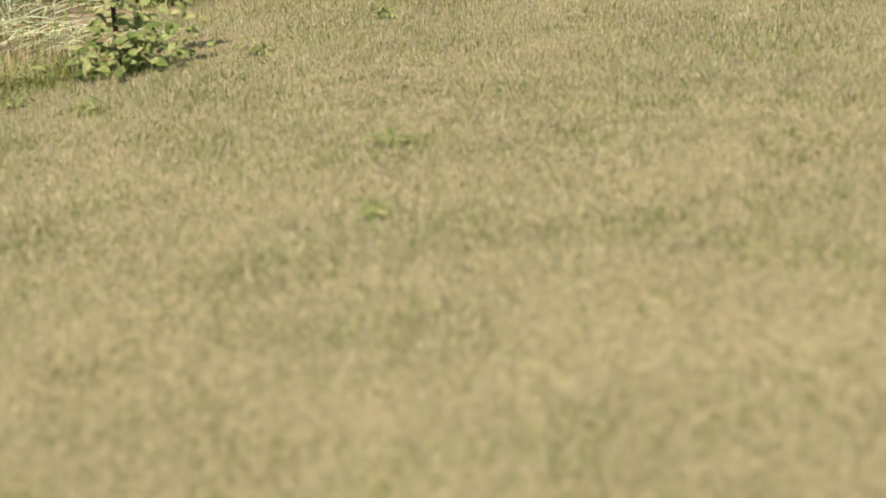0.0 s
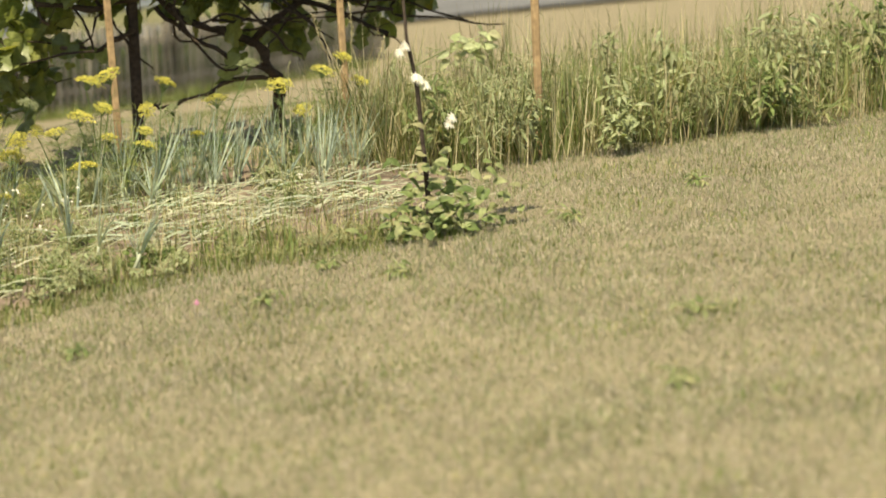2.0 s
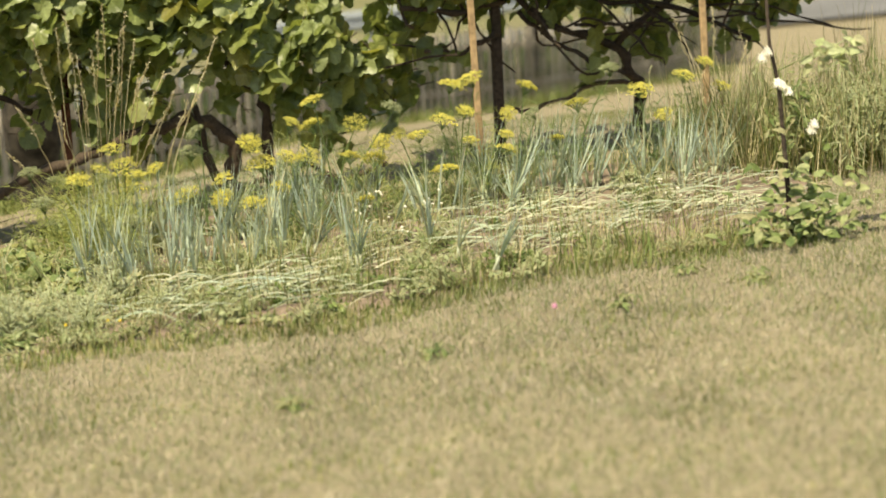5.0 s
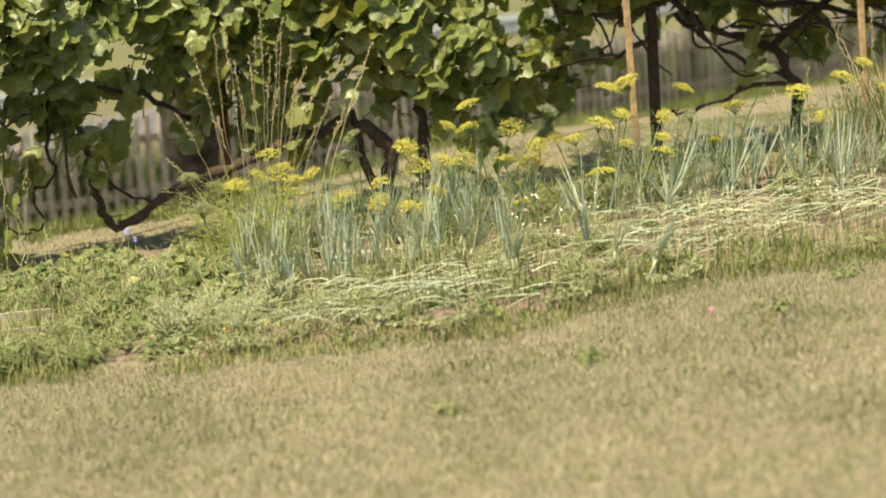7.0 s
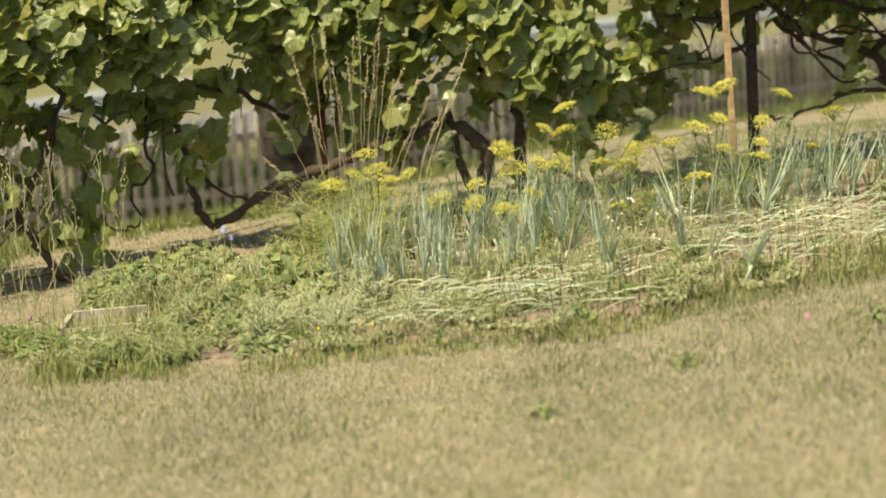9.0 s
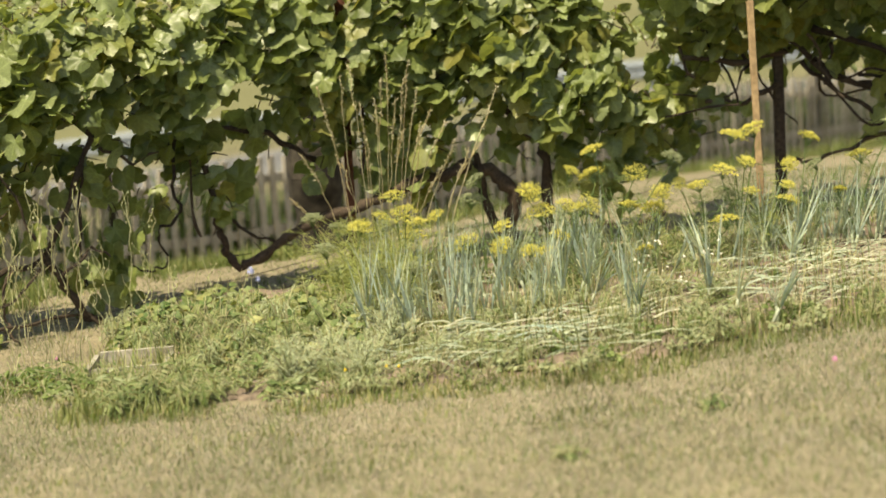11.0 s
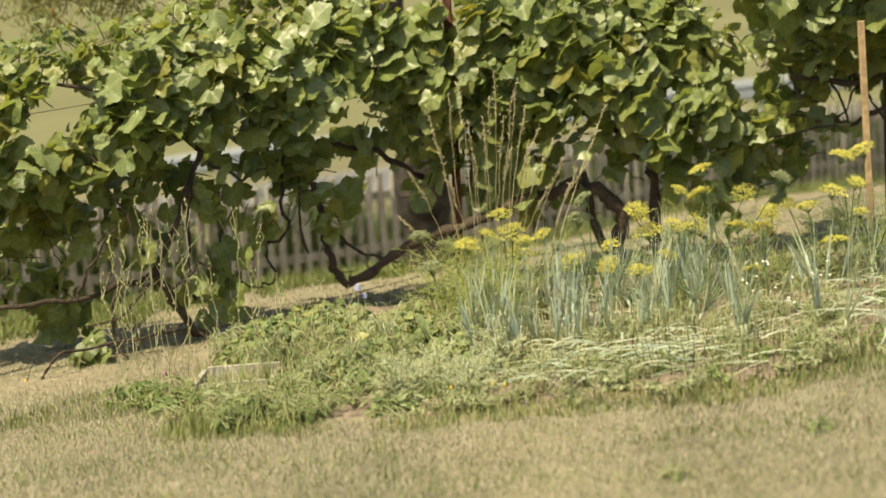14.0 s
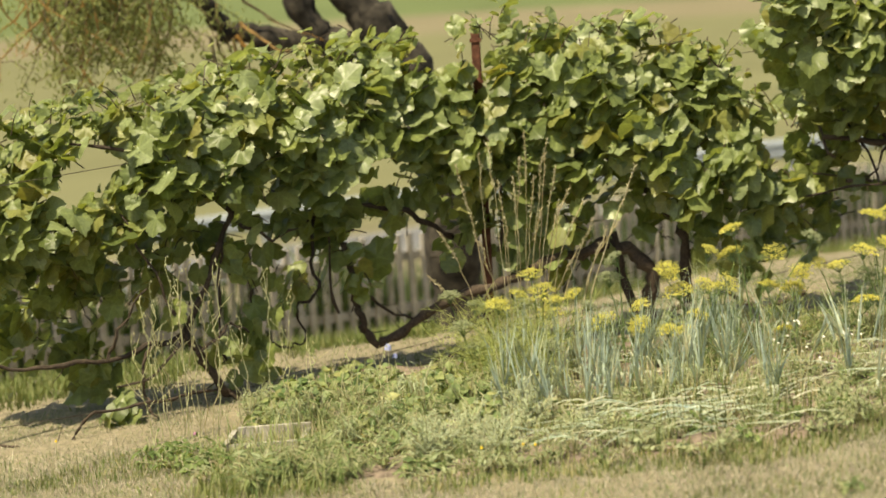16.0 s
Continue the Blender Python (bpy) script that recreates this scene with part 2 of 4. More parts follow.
class Mesh:
    """Collects vertices and faces of one mesh."""

    def __init__(self):
        self.v, self.f, self.m, self.n, self.slot, self.uv = [], [], [], 0, 0, []

    def add(self, verts, faces, uv=None):
        self.v.append(np.asarray(verts, float).reshape(-1, 3))
        self.uv.append(np.zeros((len(self.v[-1]), 2)) if uv is None else uv)
        self.f += [tuple(i + self.n for i in f) for f in faces]
        self.m += [self.slot] * len(faces)
        self.n += len(self.v[-1])

    def stamp(self, shape, matrix):
        """Add a ready shape (verts, faces) at a 4x4 pose."""
        v = np.asarray(shape[0])
        a = np.array(matrix)
        self.add(v @ a[:3, :3].T + a[:3, 3], shape[1], v[:, :2])

    def tube(self, points, r0, r1=None, sides=6):
        """A tapering round bar along points."""
        p = np.asarray(points, float)
        r1 = r0 if r1 is None else r1
        n = len(p)
        d = np.gradient(p, axis=0)
        d /= np.linalg.norm(d, axis=1)[:, None] + 1e-9
        up = np.array([0.31, 0.52, 0.79])
        s = np.cross(d, up)
        s /= np.linalg.norm(s, axis=1)[:, None] + 1e-9
        q = np.cross(d, s)
        rad = np.linspace(r0, r1, n) if np.ndim(r0) == 0 else np.asarray(r0)
        ang = np.arange(sides) * 2 * math.pi / sides
        ring = p[:, None] + rad[:, None, None] * (s[:, None] * np.cos(ang)[None, :, None] + q[:, None] * np.sin(ang)[None, :, None])
        faces = [(i * sides + j, i * sides + (j + 1) % sides, (i + 1) * sides + (j + 1) % sides, (i + 1) * sides + j)
                 for i in range(n - 1) for j in range(sides)]
        faces += [tuple(range(sides))[::-1], tuple(range((n - 1) * sides, n * sides))]
        self.add(ring.reshape(-1, 3), faces)

    def ribbon(self, points, w0, side, tip=0.1, fold=0.0):
        """A grass-like strip along points, tapering to its tip, folded along its middle."""
        p = np.asarray(points, float)
        n = len(p)
        u = np.linspace(0, 1, n)
        w = w0 * np.maximum(tip, 1 - u ** 2.2)[:, None] / 2
        s = np.asarray(side, float)
        s = s / (np.linalg.norm(s) + 1e-9)
        d = np.gradient(p, axis=0)
        nrm = np.cross(s, d)
        nrm /= np.linalg.norm(nrm, axis=1)[:, None] + 1e-9
        v = np.concatenate([p - s * w + nrm * w * fold, p, p + s * w + nrm * w * fold], axis=1).reshape(-1, 3)
        faces = []
        for i in range(n - 1):
            a = 3 * i
            faces += [(a, a + 1, a + 4, a + 3), (a + 1, a + 2, a + 5, a + 4)]
        self.add(v, faces)

    def box(self, x0, y0, z0, x1, y1, z1, bevel=0.0):
        b = min(bevel, (x1 - x0) / 2.01, (y1 - y0) / 2.01)
        ring = [(x0 + b, y0), (x1 - b, y0), (x1, y0 + b), (x1, y1 - b), (x1 - b, y1), (x0 + b, y1), (x0, y1 - b), (x0, y0 + b)]
        v = [(x, y, z0) for x, y in ring] + [(x, y, z1) for x, y in ring]
        self.add(v, [(i, (i + 1) % 8, 8 + (i + 1) % 8, 8 + i) for i in range(8)] + [tuple(range(7, -1, -1)), tuple(range(8, 16))])

    def data(self, name, *mats, smooth=False):
        me = bpy.data.meshes.new(name)
        me.from_pydata(np.concatenate(self.v).tolist(), [], self.f)
        for q in mats:
            me.materials.append(q)
        if len(mats) > 1:
            me.polygons.foreach_set("material_index", self.m)
        if smooth:
            me.polygons.foreach_set("use_smooth", [True] * len(self.f))
        me.update()
        uv = np.concatenate(self.uv)
        if mats and mats[0] == M_VINE_LEAF:
            idx = np.empty(len(me.loops), dtype=np.int32)
            me.loops.foreach_get("vertex_index", idx)
            me.uv_layers.new(name="leaf").data.foreach_set("uv", uv[idx].ravel())
        return me


def part(name, mesh, mat, parent, label="", smooth=False, m=None, kind=""):
    """Link a mesh as one object under a thing or a part. mesh: a Mesh or ready mesh data."""
    mats = mat if isinstance(mat, tuple) else (mat,)
    ob = new(name, mesh.data(name, *mats, smooth=smooth) if isinstance(mesh, Mesh) else mesh)
    ob.parent = parent
    if m is not None:
        ob.matrix_basis = m
    return tagged(ob, label, kind=kind)


def thing(name, label, category, group="", at=(0, 0, 0), kind=""):
    """An Empty at the base of a thing that carries its parts."""
    ob = new(name)
    ob.empty_display_size = 0.05
    ob.location = at
    return tagged(ob, label, category, group, kind)


def facing(loc, normal, tip, size):
    """Pose for a leaf: its face along normal, its tip as near as can be along tip."""
    n = Vector(normal).normalized()
    t = Vector(tip) - n * Vector(tip).dot(n)
    if t.length < 1e-4:
        t = n.orthogonal()
    t.normalize()
    s = t.cross(n)
    m = Matrix((s, t, n)).transposed().to_4x4()
    return Matrix.Translation(loc) @ m @ Matrix.Diagonal((size, size, size, 1))


def G(s=1.0):
    return float(rng.normal()) * s


def U(a, b):
    return float(rng.uniform(a, b))


def lobed_leaf(seed, n=40):
    """A vine leaf about one unit wide: five pointed lobes, toothed rim, a notch at the stalk, cupped, folded and waved."""
    r = np.random.default_rng(seed)
    th = np.linspace(-math.pi, math.pi, n, endpoint=False) + math.pi / n
    deep = r.uniform(-0.03, 0.035)
    at = [0, .55, 1.1, 1.62, 2.15, 2.75, 3.0, 3.15]
    out = np.array([.60, .47 - deep, .535, .44 - deep * .8, .46, .40, .22, .16]) * (1 + r.normal(0, .03, 8))
    rad = np.interp(np.abs(th + 0.05 * r.normal()), at, out) + r.normal(0, 0.008, n)
    rad *= 1 + 0.035 * np.where(np.arange(n) % 2, 1, -1)
    cup, fold, wave, ph, curl = r.uniform(-0.55, 0.15), r.uniform(-0.12, 0.32), r.uniform(0.02, 0.07), r.uniform(0, 6.3), r.uniform(-0.6, 0.1)
    v = [(0, 0.06, 0)]
    for k in (0.55, 1.0):
        for a, q in zip(th, rad):
            x, y = math.sin(a) * q * k, 0.14 + math.cos(a) * q * k
            v.append((x, y, cup * (x * x + (y - .15) ** 2) + fold * abs(x) + k * wave * math.sin(3 * a + ph) + 0.04 * k * abs(math.sin(2.5 * a)) + curl * max(0, y - .35) ** 2))
    f = [(0, 1 + i, 1 + (i + 1) % n) for i in range(n)]
    f += [(1 + i, 1 + n + i, 1 + n + (i + 1) % n, 1 + (i + 1) % n) for i in range(n)]
    return np.array(v), f


def oval_leaf(seed, slim=0.5, n=4):
    """A pointed leaf one unit long, folded along its rib and drooping to the tip."""
    r = np.random.default_rng(seed)
    droop, fold = r.uniform(0.1, 0.5), r.uniform(0.1, 0.5)
    v, f = [(0, 0, 0)], []
    for i in range(1, n):
        u = i / n
        w = slim / 2 * math.sin(math.pi * u ** 0.8) * r.uniform(0.9, 1.1)
        z = -droop * u * u
        v += [(-w, u, z + fold * w), (0, u, z), (w, u, z + fold * w)]
    v.append((0, 1, -droop))
    f += [(0, 2, 1), (0, 3, 2)]
    for i in range(n - 2):
        a = 1 + 3 * i
        f += [(a, a + 1, a + 4, a + 3), (a + 1, a + 2, a + 5, a + 4)]
    a, e = 1 + 3 * (n - 2), 1 + 3 * (n - 1)
    f += [(a, a + 1, e), (a + 1, a + 2, e)]
    return np.array(v), f


VINE_SHAPES = [lobed_leaf(s) for s in range(16)]
OVALS = [oval_leaf(s, 0.62) for s in range(6)]
SLIMS = [oval_leaf(s + 50, 0.28) for s in range(6)]
WISPS = [oval_leaf(s + 90, 0.085) for s in range(8)]
BLOB = (np.array([(0, 0, 1), (1, 0, 0), (0, 1, 0), (-1, 0, 0), (0, -1, 0), (0, 0, -1)], float),
        [(0, 1, 2), (0, 2, 3), (0, 3, 4), (0, 4, 1), (5, 2, 1), (5, 3, 2), (5, 4, 3), (5, 1, 4)])

# ---- ground and lawn ----
def spread(dense, lo, hi, grow=1.35):
    a, s, left = dense[0], dense[1] - dense[0], []
    while a > lo:
        s *= grow
        a -= s
        left.append(a)
    b, s, right = dense[-1], dense[-1] - dense[-2], []
    while b < hi:
        s *= grow
        b += s
        right.append(b)
    return np.array(left[::-1] + list(dense) + right)


def build_ground():
    xs = spread(np.arange(-4, 7.01, 0.09), -2500, 2500)
    ys = spread(np.arange(2.5, 19.01, 0.09), -400, 3000)
    X, Y = np.meshgrid(xs, ys)
    Z = ground_z(X, Y)
    near = (X > -4.2) & (X < 7.2) & (Y > 2.3) & (Y < 19)
    for i, j in zip(*np.nonzero(near)):
        p = Vector((X[i, j], Y[i, j], 0))
        Z[i, j] += 0.005 * noise.noise(p * 1.7) + 0.004 * noise.noise(p * 6)
    nx, ny = len(xs), len(ys)
    faces = [(j * nx + i, j * nx + i + 1, (j + 1) * nx + i + 1, (j + 1) * nx + i) for j in range(ny - 1) for i in range(nx - 1)]
    me = bpy.data.meshes.new("ground")
    me.from_pydata(np.stack([X, Y, Z], -1).reshape(-1, 3).tolist(), [], faces)
    me.polygons.foreach_set("use_smooth", [True] * len(faces))
    me.materials.append(M_TURF)
    return tagged(new("ground", me), "sunburnt sloping lawn running down to far fields", "ground", kind="structure")


build_ground()


def blades(name, label, x, y, length, width, mat, lean=0.8):
    """Many short blades of grass, one thin triangle each, in one mesh."""
    n = len(x)
    z = ground_z(x, y) - 0.004
    a = rng.uniform(0, 2 * math.pi, n)
    tilt = np.abs(rng.normal(0, lean, n)).clip(0, 1.45)
    d = rng.uniform(0, 2 * math.pi, n)
    base = np.stack([x, y, z], 1)
    side = np.stack([np.cos(a), np.sin(a), 0 * a], 1) * width[:, None] / 2
    tip = base + np.stack([np.sin(tilt) * np.cos(d), np.sin(tilt) * np.sin(d), (np.cos(tilt) + 0.12) * 0.8], 1) * length[:, None]
    v = np.stack([base - side, base + side, tip], 1).reshape(-1, 3)
    me = bpy.data.meshes.new(name)
    me.vertices.add(3 * n)
    me.vertices.foreach_set("co", v.ravel())
    me.loops.add(3 * n)
    me.loops.foreach_set("vertex_index", np.arange(3 * n, dtype=np.int32))
    me.polygons.add(n)
    me.polygons.foreach_set("loop_start", np.arange(0, 3 * n, 3, dtype=np.int32))
    me.materials.append(mat)
    me.update()
    me.validate()
    return tagged(new(name, me), label, "grass", kind="stuff")


def bed_front(x):
    """The wavering front edge of the bed."""
    return np.interp(x, [-1.1, -.7, -.3, .1, .55, .85, 1.2, 1.55, 2.0, 2.6], [8.72, 8.40, 8.22, 8.12, 8.08, 7.97, 8.10, 8.32, 8.28, 8.30]) + 0.03 * np.sin(11 * x) + 0.02 * np.sin(27 * x)


def in_bed(x, y):
    return (x > -1.0) & (x < 2.45 + 0.5 * (y - 8.2)) & (y > bed_front(x)) & (y < 10.75)


def lawn(n, a0, a1, r0, r1):
    a = np.radians(rng.uniform(a0, a1, n))
    r = np.sqrt(rng.uniform(r0 ** 2, r1 ** 2, n))
    x, y = r * np.sin(a), r * np.cos(a)
    keep = ~in_bed(x, y)
    return x[keep], y[keep]


x, y = lawn(680000, -12, 36, 3.2, 10.9)
patch = np.array([noise.noise(Vector((q * 1.1, w * 1.1, 0))) for q, w in zip(x, y)])
length = (0.017 + 0.020 * rng.random(len(x))) * (1 + 0.25 * patch) + 0.018 * (rng.random(len(x)) < 0.05)
length *= np.interp(y, [9.3, 9.8], [1, .55])
blades("lawn_grass", "short dry straw-coloured lawn grass with green patches", x, y, length, 0.002 + 0.0028 * rng.random(len(x)), M_BLADE, 1.1)
x, y = lawn(90000, -12, 36, 3.2, 10.2)
blades("mown_clippings", "bleached grass clippings lying flat on the lawn", x, y, 0.022 + 0.03 * rng.random(len(x)), 0.002 + 0.002 * rng.random(len(x)), M_CLIPPING, 4.0)
n = 240000
x, y = rng.uniform(-8, 10, n), rng.uniform(-4, 13, n)
keep = ~in_bed(x, y) & ~((x > -2.6) & (x < 6) & (y > 3.2) & (y < 11))
blades("outer_lawn_grass", "short dry lawn grass round about", x[keep], y[keep], 0.014 + 0.018 * rng.random(keep.sum()), 0.004 + 0.004 * rng.random(keep.sum()), M_BLADE, 1.0)
x, y = lawn(110000, -16, 26, 10.9, 19.0)
blades("back_lawn_grass", "mown dry grass on the bank behind the vines", x, y, 0.008 + 0.012 * rng.random(len(x)), 0.005 + 0.004 * rng.random(len(x)), M_BLADE, 1.1)


def build_soil():
    xs, ys = np.arange(-1.05, 3.6, 0.05), np.arange(7.9, 10.85, 0.05)
    X, Y = np.meshgrid(xs, ys)
    deep = sum(in_bed(X + a, Y + b).astype(float) for a in (-.12, 0, .12) for b in (-.12, 0, .12)) / 9
    Z = ground_z(X, Y) - 0.055 + 0.08 * deep
    for i in range(len(ys)):
        for j in range(len(xs)):
            p = Vector((X[i, j], Y[i, j], 0))
            Z[i, j] += deep[i, j] ** 2 * (0.03 * noise.noise(p * 3) + 0.025 * noise.noise(p * 11))
    ok = in_bed(X, Y)
    m = Mesh()
    nx = len(xs)
    faces = [(j * nx + i, j * nx + i + 1, (j + 1) * nx + i + 1, (j + 1) * nx + i) for j in range(len(ys) - 1) for i in range(nx - 1)
             if ok[j, i] and ok[j + 1, i + 1] and ok[j, i + 1] and ok[j + 1, i]]
    m.add(np.stack([X, Y, Z], -1).reshape(-1, 3), faces)
    ob = new("vegetable_bed_soil", m.data("vegetable_bed_soil", M_SOIL, smooth=True))
    return tagged(ob, "crumbly reddish brown soil of the vegetable bed", "soil", kind="structure")


build_soil()


# ---- picket fence, road and guard rail behind the vines ----
def fence_y(x):
    """The fence runs slantwise, away from the garden to the right."""
    return 17.0 + 1.05 * (x + 0.9)


def build_fence():
    fence = thing("picket_fence", "weathered grey wooden picket fence along the foot of the bank", "fence", at=(-.9, 17.0, gz(-.9, 17.0)))
    base = fence.location
    turn = math.degrees(math.atan(1.05))
    m = Mesh()
    m.box(-0.028, -0.011, -0.02, 0.028, 0.011, 0.68, 0.004)
    v, n = m.v[0], len(m.v[0])
    v[n // 2:, 0] *= .94
    me = m.data("picket", M_PICKET)
    x = -4.6
    while x < 7.4:
        p = Vector((x, fence_y(x), gz(x, fence_y(x)))) - base
        part("picket", me, M_PICKET, fence, m=pose(p.x, p.y + U(-.004, .004), p.z + 0.05 + U(-.02, .02), U(-1, 1), U(-1.6, 1.6), turn + U(-3, 3)))
        x += 0.083 + U(-.006, .006)
    xs = np.linspace(-4.7, 7.5, 44)
    for h in (0.18, 0.55):
        m = Mesh()
        v = []
        for q in xs:
            for p, z in ((.012, 0), (.050, 0), (.050, .06), (.012, .06)):
                v.append((q - p * .72 - base.x, fence_y(q) + p * .69 - base.y, gz(q, fence_y(q)) - base.z + h + z))
        m.add(v, [(4 * i + j, 4 * i + 4 + j, 4 * i + 4 + (j + 1) % 4, 4 * i + (j + 1) % 4) for i in range(len(xs) - 1) for j in range(4)])
        part("rail", m, M_PICKET, fence)
    for q in np.arange(-4.4, 7.4, 1.5):
        m = Mesh()
        m.box(-.04, .052, -.2, .04, .13, .74, 0.006)
        part("post", m, M_DARK_POST, fence, m=pose(q - base.x, fence_y(q) - base.y, gz(q, fence_y(q)) - base.z, 0, 0, turn))


build_fence()


def build_road():
    m = Mesh()
    xs = np.linspace(-60, 60, 121)
    for a, b in zip(xs[:-1], xs[1:]):
        m.add([(a, 31.4, gz(a, 31.4) + .06), (b, 31.4, gz(b, 31.4) + .06), (b, 36.2, gz(b, 36.2) + .06), (a, 36.2, gz(a, 36.2) + .06)], [(0, 1, 2, 3)])
    tagged(new("road", m.data("road", M_ROAD)), "narrow grey asphalt lane beyond the picket fence", "road", kind="structure")
    y0 = 37.6
    gr = thing("guard_rail", "pale galvanised steel guard rail beside the lane", "guard rail", at=(0, y0, gz(0, y0)))
    m = Mesh()
    prof = [(0, .0), (-.05, .05), (-.05, .10), (0, .15), (-.05, .20), (-.05, .25), (0, .31)]
    xs = np.linspace(-16, 18, 60)
    v, f = [], []
    for x in xs:
        z = gz(x, y0) - gr.location.z + 0.22
        v += [(x, p, z + h) for p, h in prof]
    k = len(prof)
    for i in range(len(xs) - 1):
        f += [(i * k + j, (i + 1) * k + j, (i + 1) * k + j + 1, i * k + j + 1) for j in range(k - 1)]
    m.add(v, f)
    part("beam", m, M_RAIL, gr)
    for q in np.arange(-15.0, 18, 2.0):
        m = Mesh()
        z = gz(q, y0) - gr.location.z
        m.box(q - .05, .01, z - .3, q + .05, .12, z + .50, .01)
        part("post", m, M_RAIL, gr)


build_road()


# ---- vine row ----
def row_y(x):
    """The line of the vine row, which bends at the steel post."""
    return float(np.interp(x, [-2.6, -1.1, 0, 4], [10.2, 10.45, 11.0, 11.0]))


def crooked(points, r0, r1, mesh, rough=0.014, steps=6, sides=7, spurs=True):
    """A gnarled limb through a few points."""
    p = np.asarray(points, float)
    out = []
    for i in range(len(p) - 1):
        for s in range(steps):
            out.append(p[i] + (p[i + 1] - p[i]) * s / steps + rng.normal(0, rough, 3) * (0.3 if s == 0 else 1))
    out.append(p[-1])
    out = np.array(out)
    out[1:-1] = (out[:-2] + 2 * out[1:-1] + out[2:]) / 4
    rad = np.linspace(r0, r1, len(out)) * (1 + rng.normal(0, 0.16, len(out)))
    mesh.tube(out, rad, sides=sides)
    # short side twigs
    for i in range(2, len(out) - 1, 5 if spurs else len(out)):
        d = np.array([G(1), G(.7), G(.8)])
        d /= np.linalg.norm(d)
        ln = U(.02, .09)
        a = out[i] + d * ln * .5 + rng.normal(0, .008, 3)
        mesh.tube([out[i], a, out[i] + d * ln + rng.normal(0, .012, 3)], min(.004, r1 * .4), .0012, sides=4)


VINE_DATA = []
for sh in VINE_SHAPES:
    q = Mesh()
    q.add(sh[0], sh[1], sh[0][:, :2])
    VINE_DATA.append(q.data("leaf", M_VINE_LEAF, smooth=True))


def vine(label, cols, count, limbs, canes, seed_gap, thick=0.2, gaps=0.0, clusters=0, holes=(), bulge=.30, clumps=(), lap=(.1, -.2, -.7, -1, -.5), tail=99.0, open_to=.12):
    """A grape vine. cols: rows of (x, lower edge, upper edge) of its foliage along the row."""
    cols = np.array(cols)
    x0 = float(cols[:, 0].mean())
    base = Vector((x0, row_y(x0), gz(x0, row_y(x0))))
    vn = thing("grape_vine", label, "vine", "row of vines", at=base)
    m = Mesh()
    for k, (pts, a, b) in enumerate(limbs):
        m = Mesh()
        crooked([Vector(q) - base for q in pts], a, b, m)
        part("arm" if k else "trunk", m, M_BARK, vn, "" if k else "dark gnarled bark", smooth=True)
    for pts in canes:
        m = Mesh()
        crooked([Vector(q) - base for q in pts], 0.008, 0.004, m, rough=0.016, sides=5)
        part("cane", m, M_BARK, vn)
    m = Mesh()
    got, tries = [], 0
    while len(got) < count and tries < count * 30:
        tries += 1
        x = U(cols[0, 0], cols[-1, 0])
        lo, hi = np.interp(x, cols[:, 0], cols[:, 1]), np.interp(x, cols[:, 0], cols[:, 2])
        if U(0, 1) > (hi - lo) / 1.3:
            continue
        u = U(0, 1)
        low = min(max((u - open_to) / .45, 0.0), 1.0)
        if U(0, 1) > .22 + .78 * low + .7 * noise.noise(Vector((x * 4.5, u * 4.5, seed_gap + 7))) * (1 - low):
            continue
        z = lo + (hi - lo) * u + G(.035)
        if noise.noise(Vector((x * 2.6, z * 2.6, seed_gap))) < gaps * (1.35 - u) - 0.30:
            continue
        if any((x - hx) ** 2 + (z - hz) ** 2 < hr * hr for hx, hz, hr in holes):
            continue
        face = row_y(x) + bulge * float(np.interp(u, [0, .25, .55, .85, 1], lap)) + .11 * noise.noise(Vector((x * 4, z * 4, seed_gap + 3))) + max(0.0, x - tail)
        y = face + abs(G(.07)) if U(0, 1) < .6 else face + U(.05, .25 + thick)
        got.append((x, y, z, u))
    for cx, cy, cz, cr, n in clumps:
        got += [(cx + G(cr), cy + G(cr), cz + G(cr * 1.2), .1) for _ in range(n)]
    got.sort(key=lambda q: q[1] - 0.15 * q[2])
    inner = Mesh()
    for i, (x, y, z, u) in enumerate(got):
        outer = y < row_y(x) - .02
        nrm = (-0.30 + G(.55), (-0.58 if outer else U(-.4, .4)) + G(.50), 0.46 + 0.40 * u + G(.32))
        tip = (G(.7), -0.30 + G(.4), -0.75 + G(.5))
        size = min(.155, max(0.045, 0.104 + G(.030))) * (0.75 if u > .95 else 1)
        mt = facing(Vector((x, y, z)) - base, nrm, tip, size)
        k = int(rng.integers(len(VINE_DATA)))
        if i < 300:
            part("leaf", VINE_DATA[k], M_VINE_LEAF, vn, m=mt)
        else:
            inner.stamp(VINE_SHAPES[k], mt)
        if i % 3 == 0:
            p = Vector((x, y, z)) - base
            q = p + Vector((G(.05), U(.02, .10), U(-.10, .06)))
            m.tube([p, (p + q) / 2 + Vector((0, 0, .01)), q], 0.0022, 0.003, sides=4)
    # young shoots that stand out of the top
    for _ in range(24):
        x = U(cols[0, 0] + .05, cols[-1, 0] - .05)
        z = float(np.interp(x, cols[:, 0], cols[:, 2]))
        p = Vector((x, row_y(x) + .1 - bulge + G(.12), z - .06)) - base
        d = Vector((G(.5), G(.4), U(.5, 1.1))).normalized()
        e = p + d * U(.10, .20) + Vector((0, 0, -.02))
        m.tube([p, (p + e) / 2 + Vector((G(.01), 0, .015)), e], .003, .0012, sides=4)
        for t in (.5, .75, 1.0):
            inner.stamp(VINE_SHAPES[int(rng.integers(len(VINE_DATA)))], facing(p + (e - p) * t + Vector((G(.015), G(.015), 0)), (G(.5), -.4 + G(.4), .8), (G(.6), -.3, G(.6)), U(.03, .06)))
